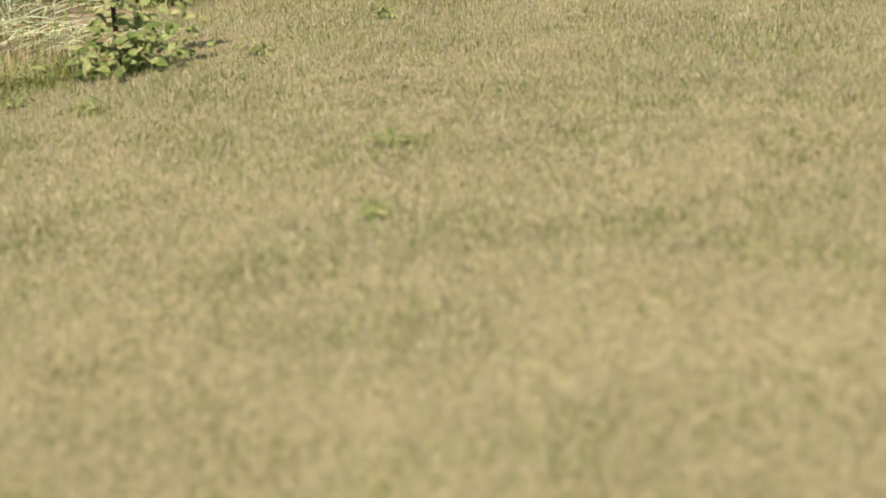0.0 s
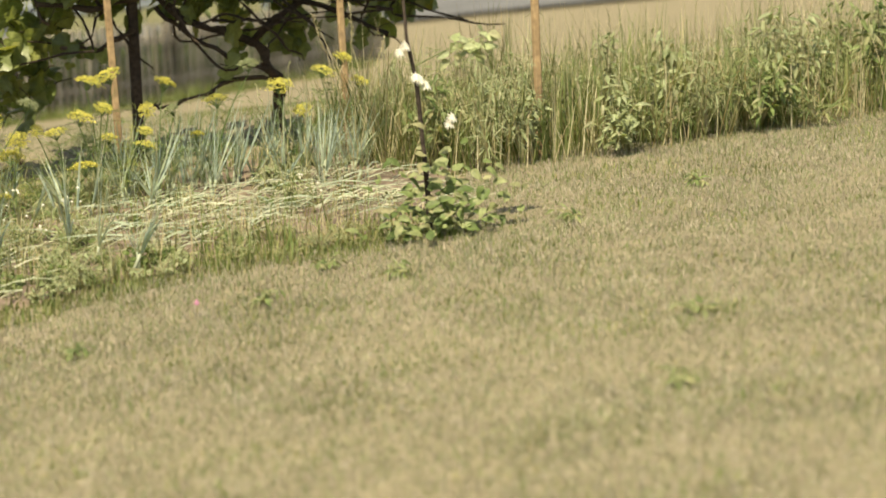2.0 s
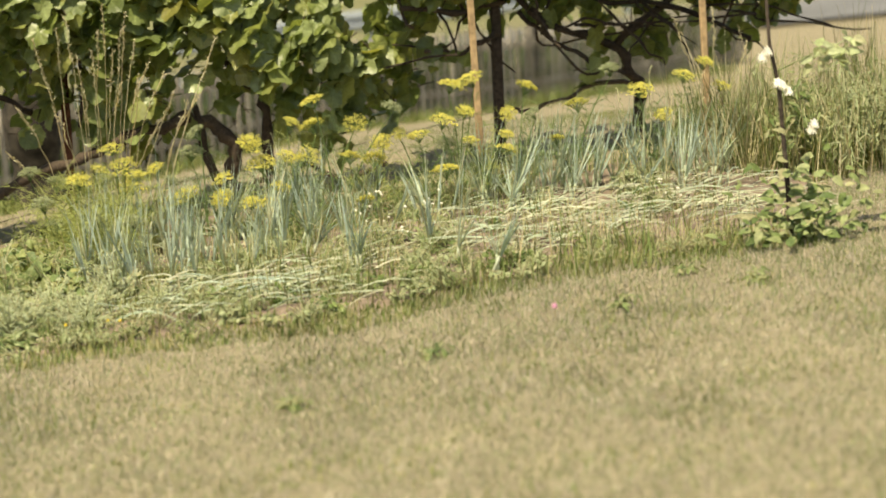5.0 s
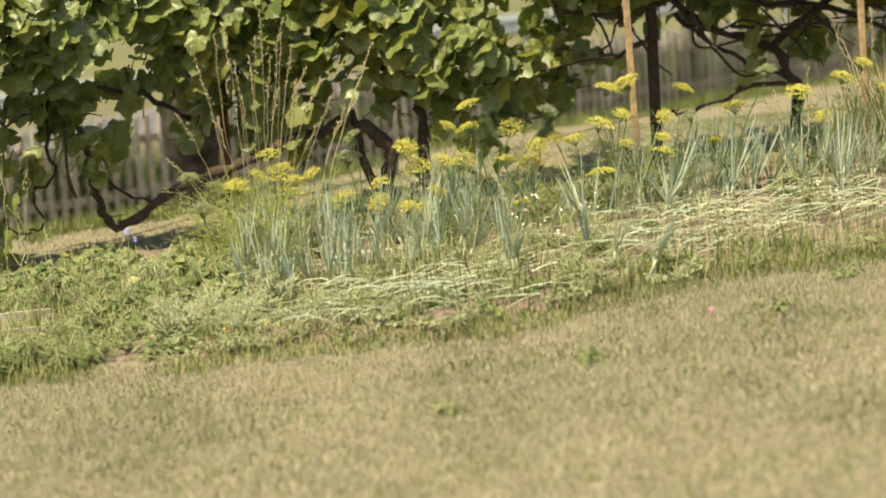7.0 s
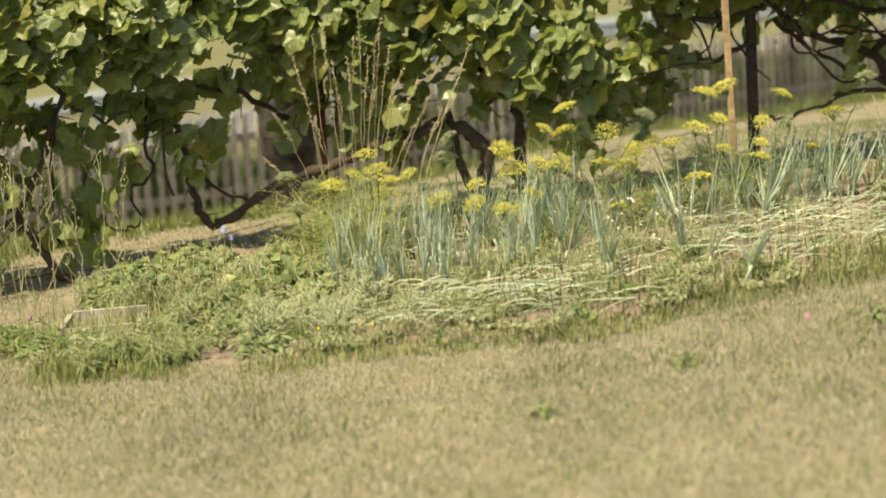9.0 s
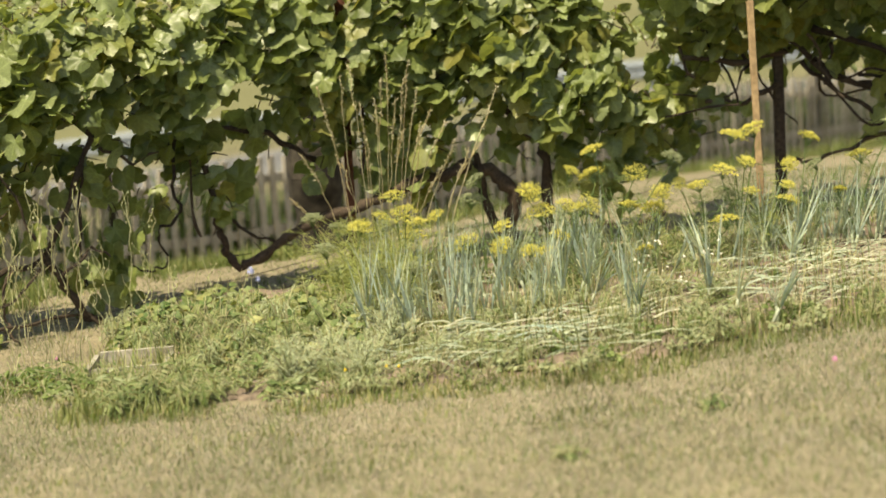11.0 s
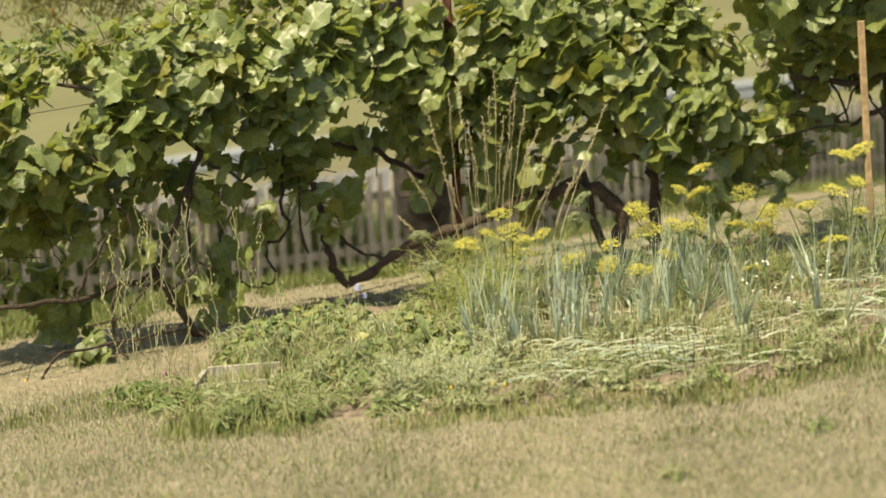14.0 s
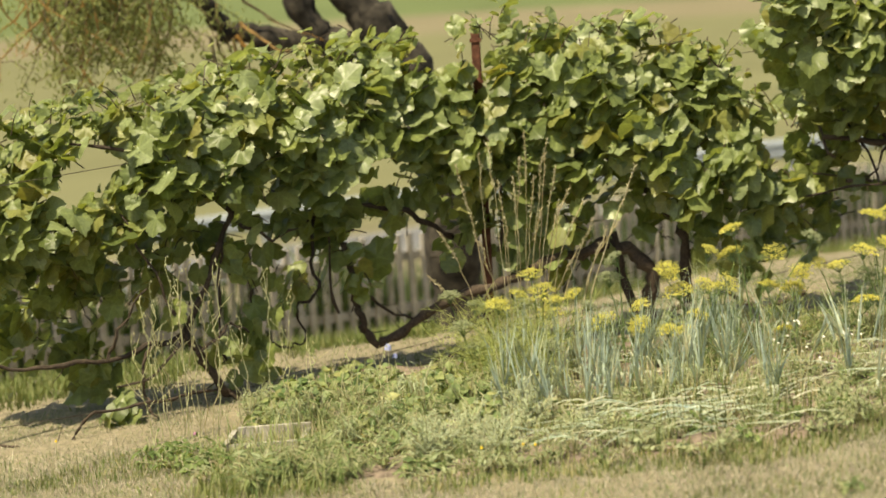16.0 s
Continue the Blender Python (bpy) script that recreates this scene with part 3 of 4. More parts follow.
    if inner.n:
        part("inner_leaves", inner, M_VINE_LEAF, vn, smooth=True, kind="stuff")
    part("stalk_work", m, M_BARK, vn, "thin brown stalks", kind="stuff")
    for _ in range(clusters):
        x, y, z, u = got[int(rng.integers(0, min(300, len(got))))]
        m = Mesh()
        for j in range(26):
            h = U(0, 1)
            m.stamp(BLOB, Matrix.Translation(Vector((x, y - .03, z)) - base + Vector((G(.018) * (1 - h * .7), G(.018) * (1 - h * .7), -0.11 * h))) @ Matrix.Scale(0.0065, 4))
        part("green_fruit", m, M_GRAPE, vn, "small hard green grapes", smooth=True, kind="stuff")
    return vn


vine("sprawling grape vine with sunlit green leaves drooping to the grass",
     [(-2.15, .24, 1.1), (-2.0, .22, 1.12), (-1.84, .22, 1.2), (-1.6, .16, 1.27), (-1.40, .08, 1.29), (-1.22, .22, 1.32), (-1.04, .40, 1.36), (-.86, .34, 1.39), (-.70, .30, 1.40), (-.56, .20, 1.41),
      (-.42, .34, 1.42), (-.25, .42, 1.42), (-.05, .34, 1.44), (0.06, .34, 1.44)], 1480,
     [([(-.95, 10.5, -.08), (-1.06, 10.44, -.01), (-1.14, 10.39, .18), (-1.19, 10.37, .26), (-1.04, 10.45, .57), (-.97, 10.49, .75)], .022, .013),
      ([(-1.06, 10.44, .0), (-1.29, 10.15, .02), (-1.52, 9.95, .02), (-1.58, 9.9, -.01), (-1.61, 9.9, -.075), (-1.76, 9.9, -.105), (-1.92, 9.9, -.07)], .007, .005),
      ([(-1.19, 10.37, .26), (-1.39, 10.26, .20), (-1.67, 10.09, .19), (-1.95, 9.95, .26)], .012, .008),
      ([(-.62, 10.68, .72), (-.43, 10.78, .71), (-.24, 10.88, .65), (-.05, 11.0, .51)], .009, .013),
      ([(-.97, 10.49, .75), (-1.2, 10.4, 1.0), (-1.6, 10.2, 1.1)], .014, .007)],
     [[(-1.04, 10.46, .11), (-1.05, 10.44, .4), (-1.0, 10.45, .7)], [(-.62, 10.68, .72), (-.66, 10.66, .50), (-.63, 10.66, .37), (-.74, 10.6, .31), (-.70, 10.62, .16), (-.77, 10.6, .13), (-.87, 10.5, .20)], [(-.56, 10.7, .25), (-.58, 10.7, .6), (-.6, 10.7, .9)], [(-1.19, 10.3, .26), (-1.3, 10.2, .12), (-1.45, 10.1, .1)], [(-1.14, 10.3, .18), (-1.0, 10.3, .30), (-.92, 10.35, .25)],
      [(-1.3, 10.2, .24), (-1.36, 10.2, .02), (-1.3, 10.15, -.06)], [(-1.5, 10.15, .2), (-1.42, 10.1, .35), (-1.3, 10.1, .5)], [(-1.19, 10.3, .26), (-1.25, 10.2, .5), (-1.4, 10.2, .8)], [(-.95, 10.5, .7), (-.8, 10.5, .6), (-.7, 10.55, .65)]],
     3.1, gaps=-0.10, thick=.14, bulge=.26, lap=(1.2, .3, -1, -.6, .2), open_to=.20, clusters=9, clumps=((-1.61, 10.68, 0.13, 0.06, 10), (-1.59, 10.68, 0.01, 0.04, 5), (-1.62, 10.58, 0.04, 0.04, 8), (-1.47, 10.15, 0.00, 0.035, 6), (-1.42, 10.15, -0.05, 0.025, 3), (-1.72, 10.68, 0.23, 0.09, 16), (-1.97, 10.58, 0.27, 0.09, 12), (-0.92, 10.50, 0.26, 0.05, 8), (-0.90, 10.50, 0.08, 0.035, 5), (-1.00, 10.50, 0.20, 0.05, 5), (-1.84, 10.68, 0.36, 0.09, 18), (-1.08, 10.55, 0.55, 0.07, 12), (-0.50, 10.72, 0.50, 0.06, 9), (-0.45, 10.75, 0.42, 0.03, 4), (-0.62, 10.75, 0.52, 0.09, 12), (-0.80, 10.65, 0.50, 0.09, 12), (-1.00, 10.60, 0.58, 0.09, 14), (-0.30, 10.90, 0.72, 0.08, 10), (-1.25, 10.50, 0.45, 0.1, 14)), holes=((-1.07, .70, .09), (-.95, .52, .11), (-1.2, .5, .08), (-.41, .78, .08), (-.31, .88, .07), (-.46, .54, .07), (-.75, .45, .06), (.09, 1.40, .085), (.09, 1.29, .075), (.09, 1.18, .06)))
vine("dense grape vine with dark gnarled stems behind the leeks",
     [(0.0, .45, 1.44), (.12, .42, 1.45), (.3, .40, 1.43), (.49, .38, 1.38), (.65, .44, 1.42), (.82, .46, 1.44), (.98, .34, 1.33), (1.15, .27, 1.26), (1.3, .25, 1.10), (1.45, .25, .98), (1.6, .28, .80), (1.7, .45, .70)], 1250,
     [([(.78, 11.0, -.05), (.80, 10.98, .14), (.82, 10.96, .31), (.74, 10.95, .41), (.60, 10.93, .45), (.39, 10.9, .40), (.19, 10.88, .32), (-.02, 10.85, .28), (-.22, 10.8, .19), (-.35, 10.8, .11),
        (-.42, 10.79, .09), (-.46, 10.77, .22), (-.48, 10.76, .32), (-.52, 10.74, .55)], .034, .013),
      ([(.98, 11.05, -.02), (.98, 11.02, .25), (.98, 11.0, .45), (.93, 11.0, .55), (.83, 11.0, .64), (.6, 11.0, .9)], .026, .015),
      ([(.80, 10.98, .02), (.70, 10.98, .25), (.66, 10.95, .5)], .022, .016),
      ([(.86, 11.0, .10), (1.14, 10.95, .20), (1.28, 10.9, .13), (1.49, 10.9, .19)], .012, .010)],
     [[(-.42, 10.79, .30), (-.3, 10.8, .2), (-.17, 10.8, .17)], [(0, 10.9, 0), (-.16, 10.85, .0), (-.27, 10.8, -.06)], [(.15, 10.9, .45), (.2, 10.9, .9), (.3, 11, 1.3)]],
     8.4, gaps=-0.16, thick=.2, bulge=.24, lap=(-.2, -.9, -1, -.6, .1), tail=1.25, clusters=4, clumps=((.2, 11.0, .60, .09, 14), (.45, 11.0, .58, .08, 12), (-.02, 10.95, .55, .07, 9)), holes=((.11, 1.40, .08), (.11, 1.29, .07), (.11, 1.18, .06)))
vine("shaded grape vine with bare twisted arms by the dark post",
     [(1.34, 1.26, 1.5), (1.45, 1.16, 1.56), (1.56, .84, 1.62), (1.7, .52, 1.66), (1.9, .54, 1.7), (2.05, .64, 1.7), (2.2, .76, 1.7), (2.5, .74, 1.7), (2.75, .52, 1.65), (3.1, .56, 1.6), (3.5, .50, 1.5)], 2300,
     [([(2.70, 11.2, .1), (2.72, 11.15, .4), (2.6, 11.1, .62), (2.35, 11.1, .70), (2.15, 11.1, .86)], .030, .013),
      ([(2.72, 11.15, .4), (2.5, 11.1, .45), (2.35, 11.05, .40), (2.2, 11.1, .34), (2.1, 11.1, .36)], .011, .007),
      ([(2.6, 11.1, .62), (2.8, 11.1, .8), (3.2, 11.1, 1.0)], .018, .010),
      ([(2.15, 11.2, .86), (1.9, 11.1, .80), (1.6, 11.0, .86)], .016, .01),
      ([(2.15, 11.15, .80), (2.3, 11.1, .66), (2.5, 11.05, .52), (2.62, 11.05, .50)], .011, .008),
      ([(2.05, 11.15, .70), (1.85, 11.1, .62), (1.7, 11.0, .66)], .012, .008),
      ([(2.2, 11.1, .95), (2.5, 11.05, .84), (2.9, 11.05, .78), (3.2, 11.0, .62)], .014, .010)],
     [[(2.3, 11.0, .72), (2.5, 11.0, .75), (2.8, 11.0, .70)], [(2.2, 11.05, .80), (2.4, 11.0, .52), (2.65, 11, .50)]] + [[(q, 11.1 + G(.1), U(.72, .95)), (q + G(.2), 11.05 + G(.1), U(.6, .8)), (q + G(.35), 11.0 + G(.1), U(.5, .85))] for q in np.linspace(1.6, 3.3, 16)],
     14.2, gaps=-0.12, thick=0.5, bulge=.36, lap=(.9, .5, -.9, -1, -.6), clumps=((1.93, 11.15, 1.12, .12, 26), (1.72, 11.1, .74, .06, 9), (2.52, 11.1, .56, .05, 6), (2.25, 11.15, .95, .08, 12)))


def straight(name, label, category, x, y, w, d, top, mat, group="", lean=(0, 0), sunk=0.15):
    """An upright post or stake, slightly worn at its edges."""
    z = gz(x, y)
    st = thing(name, label, category, group, at=(x, y, z))
    m = Mesh()
    h = top - z
    m.box(-w / 2, -d / 2, -sunk, w / 2, d / 2, h, min(w, d) * 0.16)
    v = m.v[-1]
    u = (v[:, 2] + sunk) / (h + sunk)
    v[:, 0] += u * lean[0] + np.where(v[:, 2] > 0, rng.normal(0, .001, len(v)), 0)
    v[:, 1] += u * lean[1]
    part("shaft", m, mat, st)
    return st


post = straight("trellis_post", "rusty steel trellis post among the vine leaves", "post", .10, 11.0, .038, .030, 1.44, M_RUST)
for h in (1.38, 1.2, 1.0):
    m = Mesh()
    m.box(-.026, -.02, h - .004, .026, -.014, h + .012, .002)
    part("clip", m, M_RUST, post)
straight("trellis_post", "dark weathered wooden post between two vines", "post", 2.06, 11.2, .047, .047, 1.5, M_DARK_POST)
straight("garden_stake", "slim light wooden stake standing among the dill", "stake", 1.80, 10.2, .028, .028, 1.166, M_STAKE, "garden stakes", lean=(-.03, 0))
straight("garden_stake", "slim light wooden stake standing among the dill", "stake", 2.755, 10.1, .028, .028, 1.2, M_STAKE, "garden stakes", lean=(-.03, 0))
straight("garden_stake", "slim light wooden stake in tall wild grass", "stake", 3.43, 9.6, .028, .028, 1.25, M_STAKE, "garden stakes", lean=(-.02, 0))


# ---- old fruit tree behind the vines ----
def build_tree():
    base = Vector((-.05, 13.5, gz(-.05, 13.5)))
    tree = thing("fruit_tree", "old leaning fruit tree with lichened bark and drooping leafy twigs", "tree", at=base)
    limbs = [("trunk", [(-.02, 13.5, base.z - .1), (-.06, 13.5, .2), (-.12, 13.5, .72), (-.24, 13.5, 1.08), (-.42, 13.5, 1.34), (-.60, 13.5, 1.54), (-1.0, 13.6, 2.3), (-1.3, 13.7, 3.1)], .15, .075),
             ("limb", [(-.14, 13.5, .85), (-.40, 13.5, 1.12), (-.70, 13.5, 1.25), (-.80, 13.5, 1.45), (-.98, 13.5, 2.0), (-1.1, 13.4, 2.9)], .10, .06),
             ("limb", [(-.66, 13.5, 1.22), (-.95, 13.45, 1.27), (-1.15, 13.4, 1.32), (-1.22, 13.4, 1.38), (-1.35, 13.3, 1.55), (-1.8, 13.2, 2.0), (-2.3, 13.1, 2.3)], .065, .025),
             ("limb", [(-.52, 13.5, 1.52), (-.2, 13.6, 2.1), (.3, 13.7, 2.6), (.8, 13.8, 2.8)], .07, .03),
             ("limb", [(-1.0, 13.6, 2.3), (-.8, 13.9, 3.0), (-.5, 14.1, 3.7)], .05, .02)]
    for name, pts, a, b in limbs:
        m = Mesh()
        crooked([Vector(q) - base for q in pts], a, b, m, rough=0.022, sides=10, spurs=False)
        part(name, m, M_TREE_BARK, tree, smooth=True)
    # bare twigs with orange lichen, and leafy hanging ones
    twigs, leaves = Mesh(), Mesh()
    for i in range(120):
        bare = i < 26
        if bare:
            p = Vector((U(-2.45, -1.85), 13.1 + G(.15), U(1.35, 1.9))) if i < 18 else Vector((U(-1.3, -1.0), 13.3, U(1.3, 1.6)))
        else:
            p = Vector((U(-2.15, -1.42), 13.1 + G(.2), U(1.55, 2.2)))
        pts = [p]
        d = Vector((U(-.3, .5), G(.2), -1 + G(.25)))
        for s in range(9):
            d += Vector((G(.28), G(.2), G(.15)))
            p = p + d.normalized() * (0.075 if not bare else 0.055)
            pts.append(p)
            if not bare and s > 0:
                for _ in range(15):
                    mt = facing(p - base + Vector((G(.035), G(.05), G(.03))), (G(.6), -.6 + G(.5), .5 + G(.5)), (G(.6), G(.4), -.7), U(.02, .038))
                    leaves.stamp(SLIMS[int(rng.integers(6))], mt)
            if bare and s in (2, 4, 6):
                q = p + Vector((G(.09), G(.05), U(-.08, .05)))
                twigs.tube([p - base, (p + q) / 2 - base + Vector((G(.01), 0, G(.01))), q - base], .004, .002, sides=4)
        twigs.tube([q - base for q in pts], .010 if bare else .006, .002, sides=5)
    for i in range(420):
        c = Vector((-.7 + G(.9), 13.6 + G(.7), 3.0 + G(.55)))
        if c.z < 1.95:
            continue
        for _ in range(16):
            mt = facing(c - base + Vector((G(.11), G(.11), G(.09))), (G(.6), G(.6), .6), (G(.6), G(.6), -.6), U(.035, .06))
            leaves.stamp(SLIMS[int(rng.integers(6))], mt)
    for i in range(70):
        c = Vector((U(.0, .85), 13.5 + G(.15), 1.52 + abs(G(.09))))
        for _ in range(10):
            leaves.stamp(SLIMS[int(rng.integers(6))], facing(c - base + Vector((G(.05), G(.06), G(.03))), (G(.6), -.5, .5), (G(.6), G(.4), -.7), U(.03, .05)))
    part("twig_work", twigs, M_LICHEN_TWIG, tree, "twigs crusted with orange lichen", kind="stuff")
    part("crown", leaves, M_TREE_LEAF, tree, "small grey-green leaves", kind="stuff")


build_tree()


# ---- the vegetable bed ----
def arc(p, d, up, length, n=6, sag=0.3):
    """Points of a blade that rises from p, leaning along d and sagging with its length."""
    p, d = np.asarray(p, float), np.asarray(d, float)
    u = np.linspace(0, 1, n)[:, None]
    return p + d * (u * length) + np.array([0, 0, 1.0]) * (u * up - sag * u ** 2.6) * length


def leek_plant():
    """One leek or onion: white shank and stiff grey-green leaves that fan out in one plane."""
    lk = thing("leek", "upright blue-green leek with narrow stiff leaves", "leek", "leeks in the bed")
    m = Mesh()
    m.tube([(0, 0, -.03), (0, 0, .02), (.003, 0, .055)], .008, .005, sides=7)
    part("shank", m, M_LEEK_SHANK, lk, "whitish shank", smooth=True)
    a = U(0, math.pi)
    for i in range(int(rng.integers(6, 9))):
        s = (-1 if i % 2 else 1) * U(.03, .38)
        ln = U(.18, .36) * (0.8 if i > 4 else 1)
        d = (math.cos(a) * s + G(.03), math.sin(a) * s + G(.03), 0)
        m = Mesh()
        sag = U(0, .15) if U(0, 1) < .55 else U(.3, 1.1)
        m.ribbon(arc((0, 0, .03 + .006 * i), d, 1.0, ln, 7, sag), U(.005, .010), (math.cos(a + 1.6), math.sin(a + 1.6), G(.2)), fold=0.5)
        part("leaf", m, M_LEEK, lk)
    return lk


LEEKS = []


def leek(x, y, size=1.0):
    p = pose(x, y, gz(x, y) + .025, G(11), G(12), U(0, 360)) @ Matrix.Scale(1, 4)
    if len(LEEKS) < 9:
        ob = leek_plant()
        LEEKS.append(ob)
        ob.matrix_basis = p
    else:
        src = LEEKS[int(rng.integers(9))]
        ob = copy_thing(src, p)
    ob.scale = (size, size, size)


for _ in range(105):
    leek(U(.12, 1.0), U(8.85, 10.3), U(.85, 1.1))
for _ in range(40):
    leek(U(.9, 1.9), U(9.5, 10.5), U(.75, 1.05))
for _ in range(80):
    x = U(1.7, 2.7)
    leek(x, U(9.55, 10.15) - .25 * (x - 2.2), U(.8, 1.15))
for x, y, s in ((1.06, 8.72, 1.1), (1.08, 8.74, 1.15), (1.05, 8.75, 1.0), (1.36, 8.93, 1.0), (1.49, 8.34, 1.1), (1.51, 8.36, 1.0), (1.40, 8.58, 1.15), (.93, 9.4, 1.2), (.24, 9.1, 1.0), (.20, 9.05, 1.1), (.19, 9.2, .95)):
    leek(x, y, s)
for _ in range(7):
    leek(U(.8, 1.3), U(9.2, 10.2), U(.7, .95))


def lying_tops(x0, x1, y0, y1, n, mat=M_STRAW, label="pale withered onion tops lying flat on the soil"):
    """Withered onion tops lying flat on the soil."""
    m = Mesh()
    for _ in range(n):
        x, y = U(x0, x1), U(y0, y1)
        a = G(.35) + (math.pi if U(0, 1) < .5 else 0)
        ln = U(.12, .34)
        z = gz(x, y) + .035 + U(0, .05)
        u = np.linspace(0, 1, 6)
        b = G(.22)
        pts = np.stack([x + ln * u * np.cos(a + b * u), y + ln * u * np.sin(a + b * u), z + .03 * np.sin(u * math.pi * U(.6, 1.6)) - .03 * u + .065 * ln * u * math.cos(a)], 1)
        m.ribbon(pts, U(.005, .011), (-math.sin(a), math.cos(a), G(.4)), fold=0.4)
    ob = new("withered_onion_tops", m.data("withered_onion_tops", mat))
    tagged(ob, label, "onion tops", kind="stuff")


lying_tops(1.45, 2.75, 8.5, 9.7, 330)
lying_tops(.15, 1.1, 8.2, 8.85, 130)
lying_tops(.1, 1.5, 8.7, 9.9, 90)
lying_tops(.38, .85, 8.38, 8.62, 46, M_LEEK, "limp blue-green onion leaves fallen over on the soil")


def umbel_mesh(seed, radius, yellow):
    """A compound umbel: thin rays that each end in a tuft of small florets."""
    r = np.random.default_rng(seed)
    m = Mesh()
    n = 20
    for i in range(n):
        q = math.sqrt((i + .5) / n) * radius * r.uniform(.9, 1.08)
        a = i * 2.4
        e = np.array([q * math.cos(a), q * math.sin(a), .032 + .020 * (1 - (q / radius) ** 2) + r.normal(0, .002)])
        m.slot = 0
        m.tube([(0, 0, 0), e * (.5, .5, .62), e], .0011, .0008, sides=3)
        m.slot = 1
        for _ in range(20):
            p = e + r.normal(0, 1, 3) * (.0068, .0068, .003) + (0, 0, .003)
            m.stamp(BLOB, Matrix.Translation(p) @ Matrix.Diagonal((r.uniform(.002, .0036), r.uniform(.002, .0036), .0022, 1)))
    return m.data("umbel", M_DILL, M_DILL_FLOWER if yellow else M_PALE)


UMBELS = [umbel_mesh(s, r, True) for s, r in ((1, .052), (2, .060), (3, .047), (4, .038))] + [umbel_mesh(9, .04, False)]


def dill(x, y, heads, leafy=110, leaf_mat=M_DILL, tall=.75):
    """A dill plant. heads: place along x, height and size number of each umbel."""
    base = Vector((x, y, gz(x, y) + .02))
    pl = thing("dill_plant", "flowering dill with flat yellow umbels and feathery leaves", "dill", "dill in the bed", at=base)
    m = Mesh()
    for i, (hx, hz, k) in enumerate(heads):
        e = Vector((hx, y + G(.08), hz - .045)) - base
        c = Vector((e.x * .25 + G(.02), e.y * .3, e.z * .55))
        u = np.linspace(0, 1, 7)[:, None]
        pts = (1 - u) ** 2 * np.zeros(3) + 2 * u * (1 - u) * np.array(c) + u * u * np.array(e)
        stem = Mesh()
        stem.tube(pts, .0040, .0018, sides=5)
        st = part("stem", stem, M_DILL, pl)
        part("umbel", UMBELS[k], M_DILL, st, "yellow flower head" if k < 4 else "green seed head",
             m=Matrix.Translation(e) @ pose(0, 0, 0, 14 + G(16), G(16), 0) @ pose(0, 0, 0, 0, 0, U(0, 360)) @ Matrix.Scale(U(.7, 1.2), 4))
    for _ in range(leafy):
        h = U(.05, tall)
        hx, hz, k = heads[int(rng.integers(len(heads)))]
        p = Vector(((hx - x) * h * .7 + G(.06), G(.06), (hz - base.z) * h))
        d = Vector((G(1), G(1), U(.1, .7))).normalized()
        for _ in range(7):
            s = p + d * U(.02, .09)
            q = s + (d + Vector((G(.7), G(.7), G(.5)))) * U(.015, .035)
            m.ribbon([s, (s + q) / 2, q], .0022, (G(1), G(1), G(1)), tip=.4)
        m.ribbon([p, p + d * .05, p + d * .1], .0022, (G(1), G(1), 0), tip=.5)
    if m.n:
        part("feathery_leaves", m, leaf_mat, pl, kind="stuff")


dill(1.15, 9.9, [(1.08, .64, 0), (1.23, .56, 1), (1.36, .61, 4)])
dill(.94, 9.9, [(.94, .45, 0), (1.02, .46, 1), (.85, .40, 2), (.80, .49, 3)])
dill(.62, 9.9, [(.70, .37, 2), (.56, .27, 0), (.61, .56, 4), (.57, .47, 4)])
dill(1.02, 9.7, [(.86, .27, 3), (1.24, .27, 3)], 30)
dill(.28, 9.9, [(.26, .51, 1), (.30, .46, 1), (.33, .32, 2), (.47, .39, 4)], 200, M_LIME, .95)
dill(.15, 9.95, [(.03, .36, 4), (.21, .38, 4)], 230, M_LIME, 1.0)
dill(.10, 9.65, [(.02, .27, 4), (.18, .29, 4)], 170, M_LIME, 1.0)
dill(.22, 9.5, [(.16, .30, 4), (.30, .34, 4)], 230, M_LIME, 1.0)
dill(.05, 9.85, [(-.02, .33, 4), (.12, .40, 3)], 230, M_LIME, 1.0)
dill(.0, 10.2, [(-.07, .40, 4)], 40, M_LIME, .9)
dill(1.48, 9.9, [(1.40, .52, 3), (1.49, .48, 0), (1.57, .35, 2), (1.60, .43, 4)])
dill(1.65, 9.9, [(1.62, .67, 2), (1.73, .68, 0), (1.66, .58, 3), (1.58, .53, 2)])
dill(1.88, 9.9, [(1.82, .42, 2), (1.95, .62, 3), (1.97, .54, 4)])
dill(2.12, 9.9, [(2.17, .54, 2), (2.04, .44, 3), (2.29, .69, 4)])
dill(2.45, 9.9, [(2.40, .60, 2), (2.50, .50, 3)])
dill(2.66, 10.0, [(2.60, .64, 0), (2.70, .68, 3), (2.78, .58, 2)])


# smaller side heads
for x, y, hs in ((.36, 10.0, [(.44, .42, 3), (.36, .36, 3), (.20, .40, 3), (.24, .26, 4)]), (.74, 9.8, [(.78, .30, 3), (.68, .33, 3), (.90, .33, 3)]), (1.30, 9.8, [(1.28, .42, 3), (1.34, .47, 3), (1.18, .44, 3)]),
                 (1.0, 10.1, [(.98, .53, 3), (1.10, .50, 3), (1.03, .39, 3)]), (1.75, 9.8, [(1.78, .52, 3), (1.86, .56, 3), (1.70, .44, 3)])):
    dill(x, y, hs, 60, M_LIME, .85)


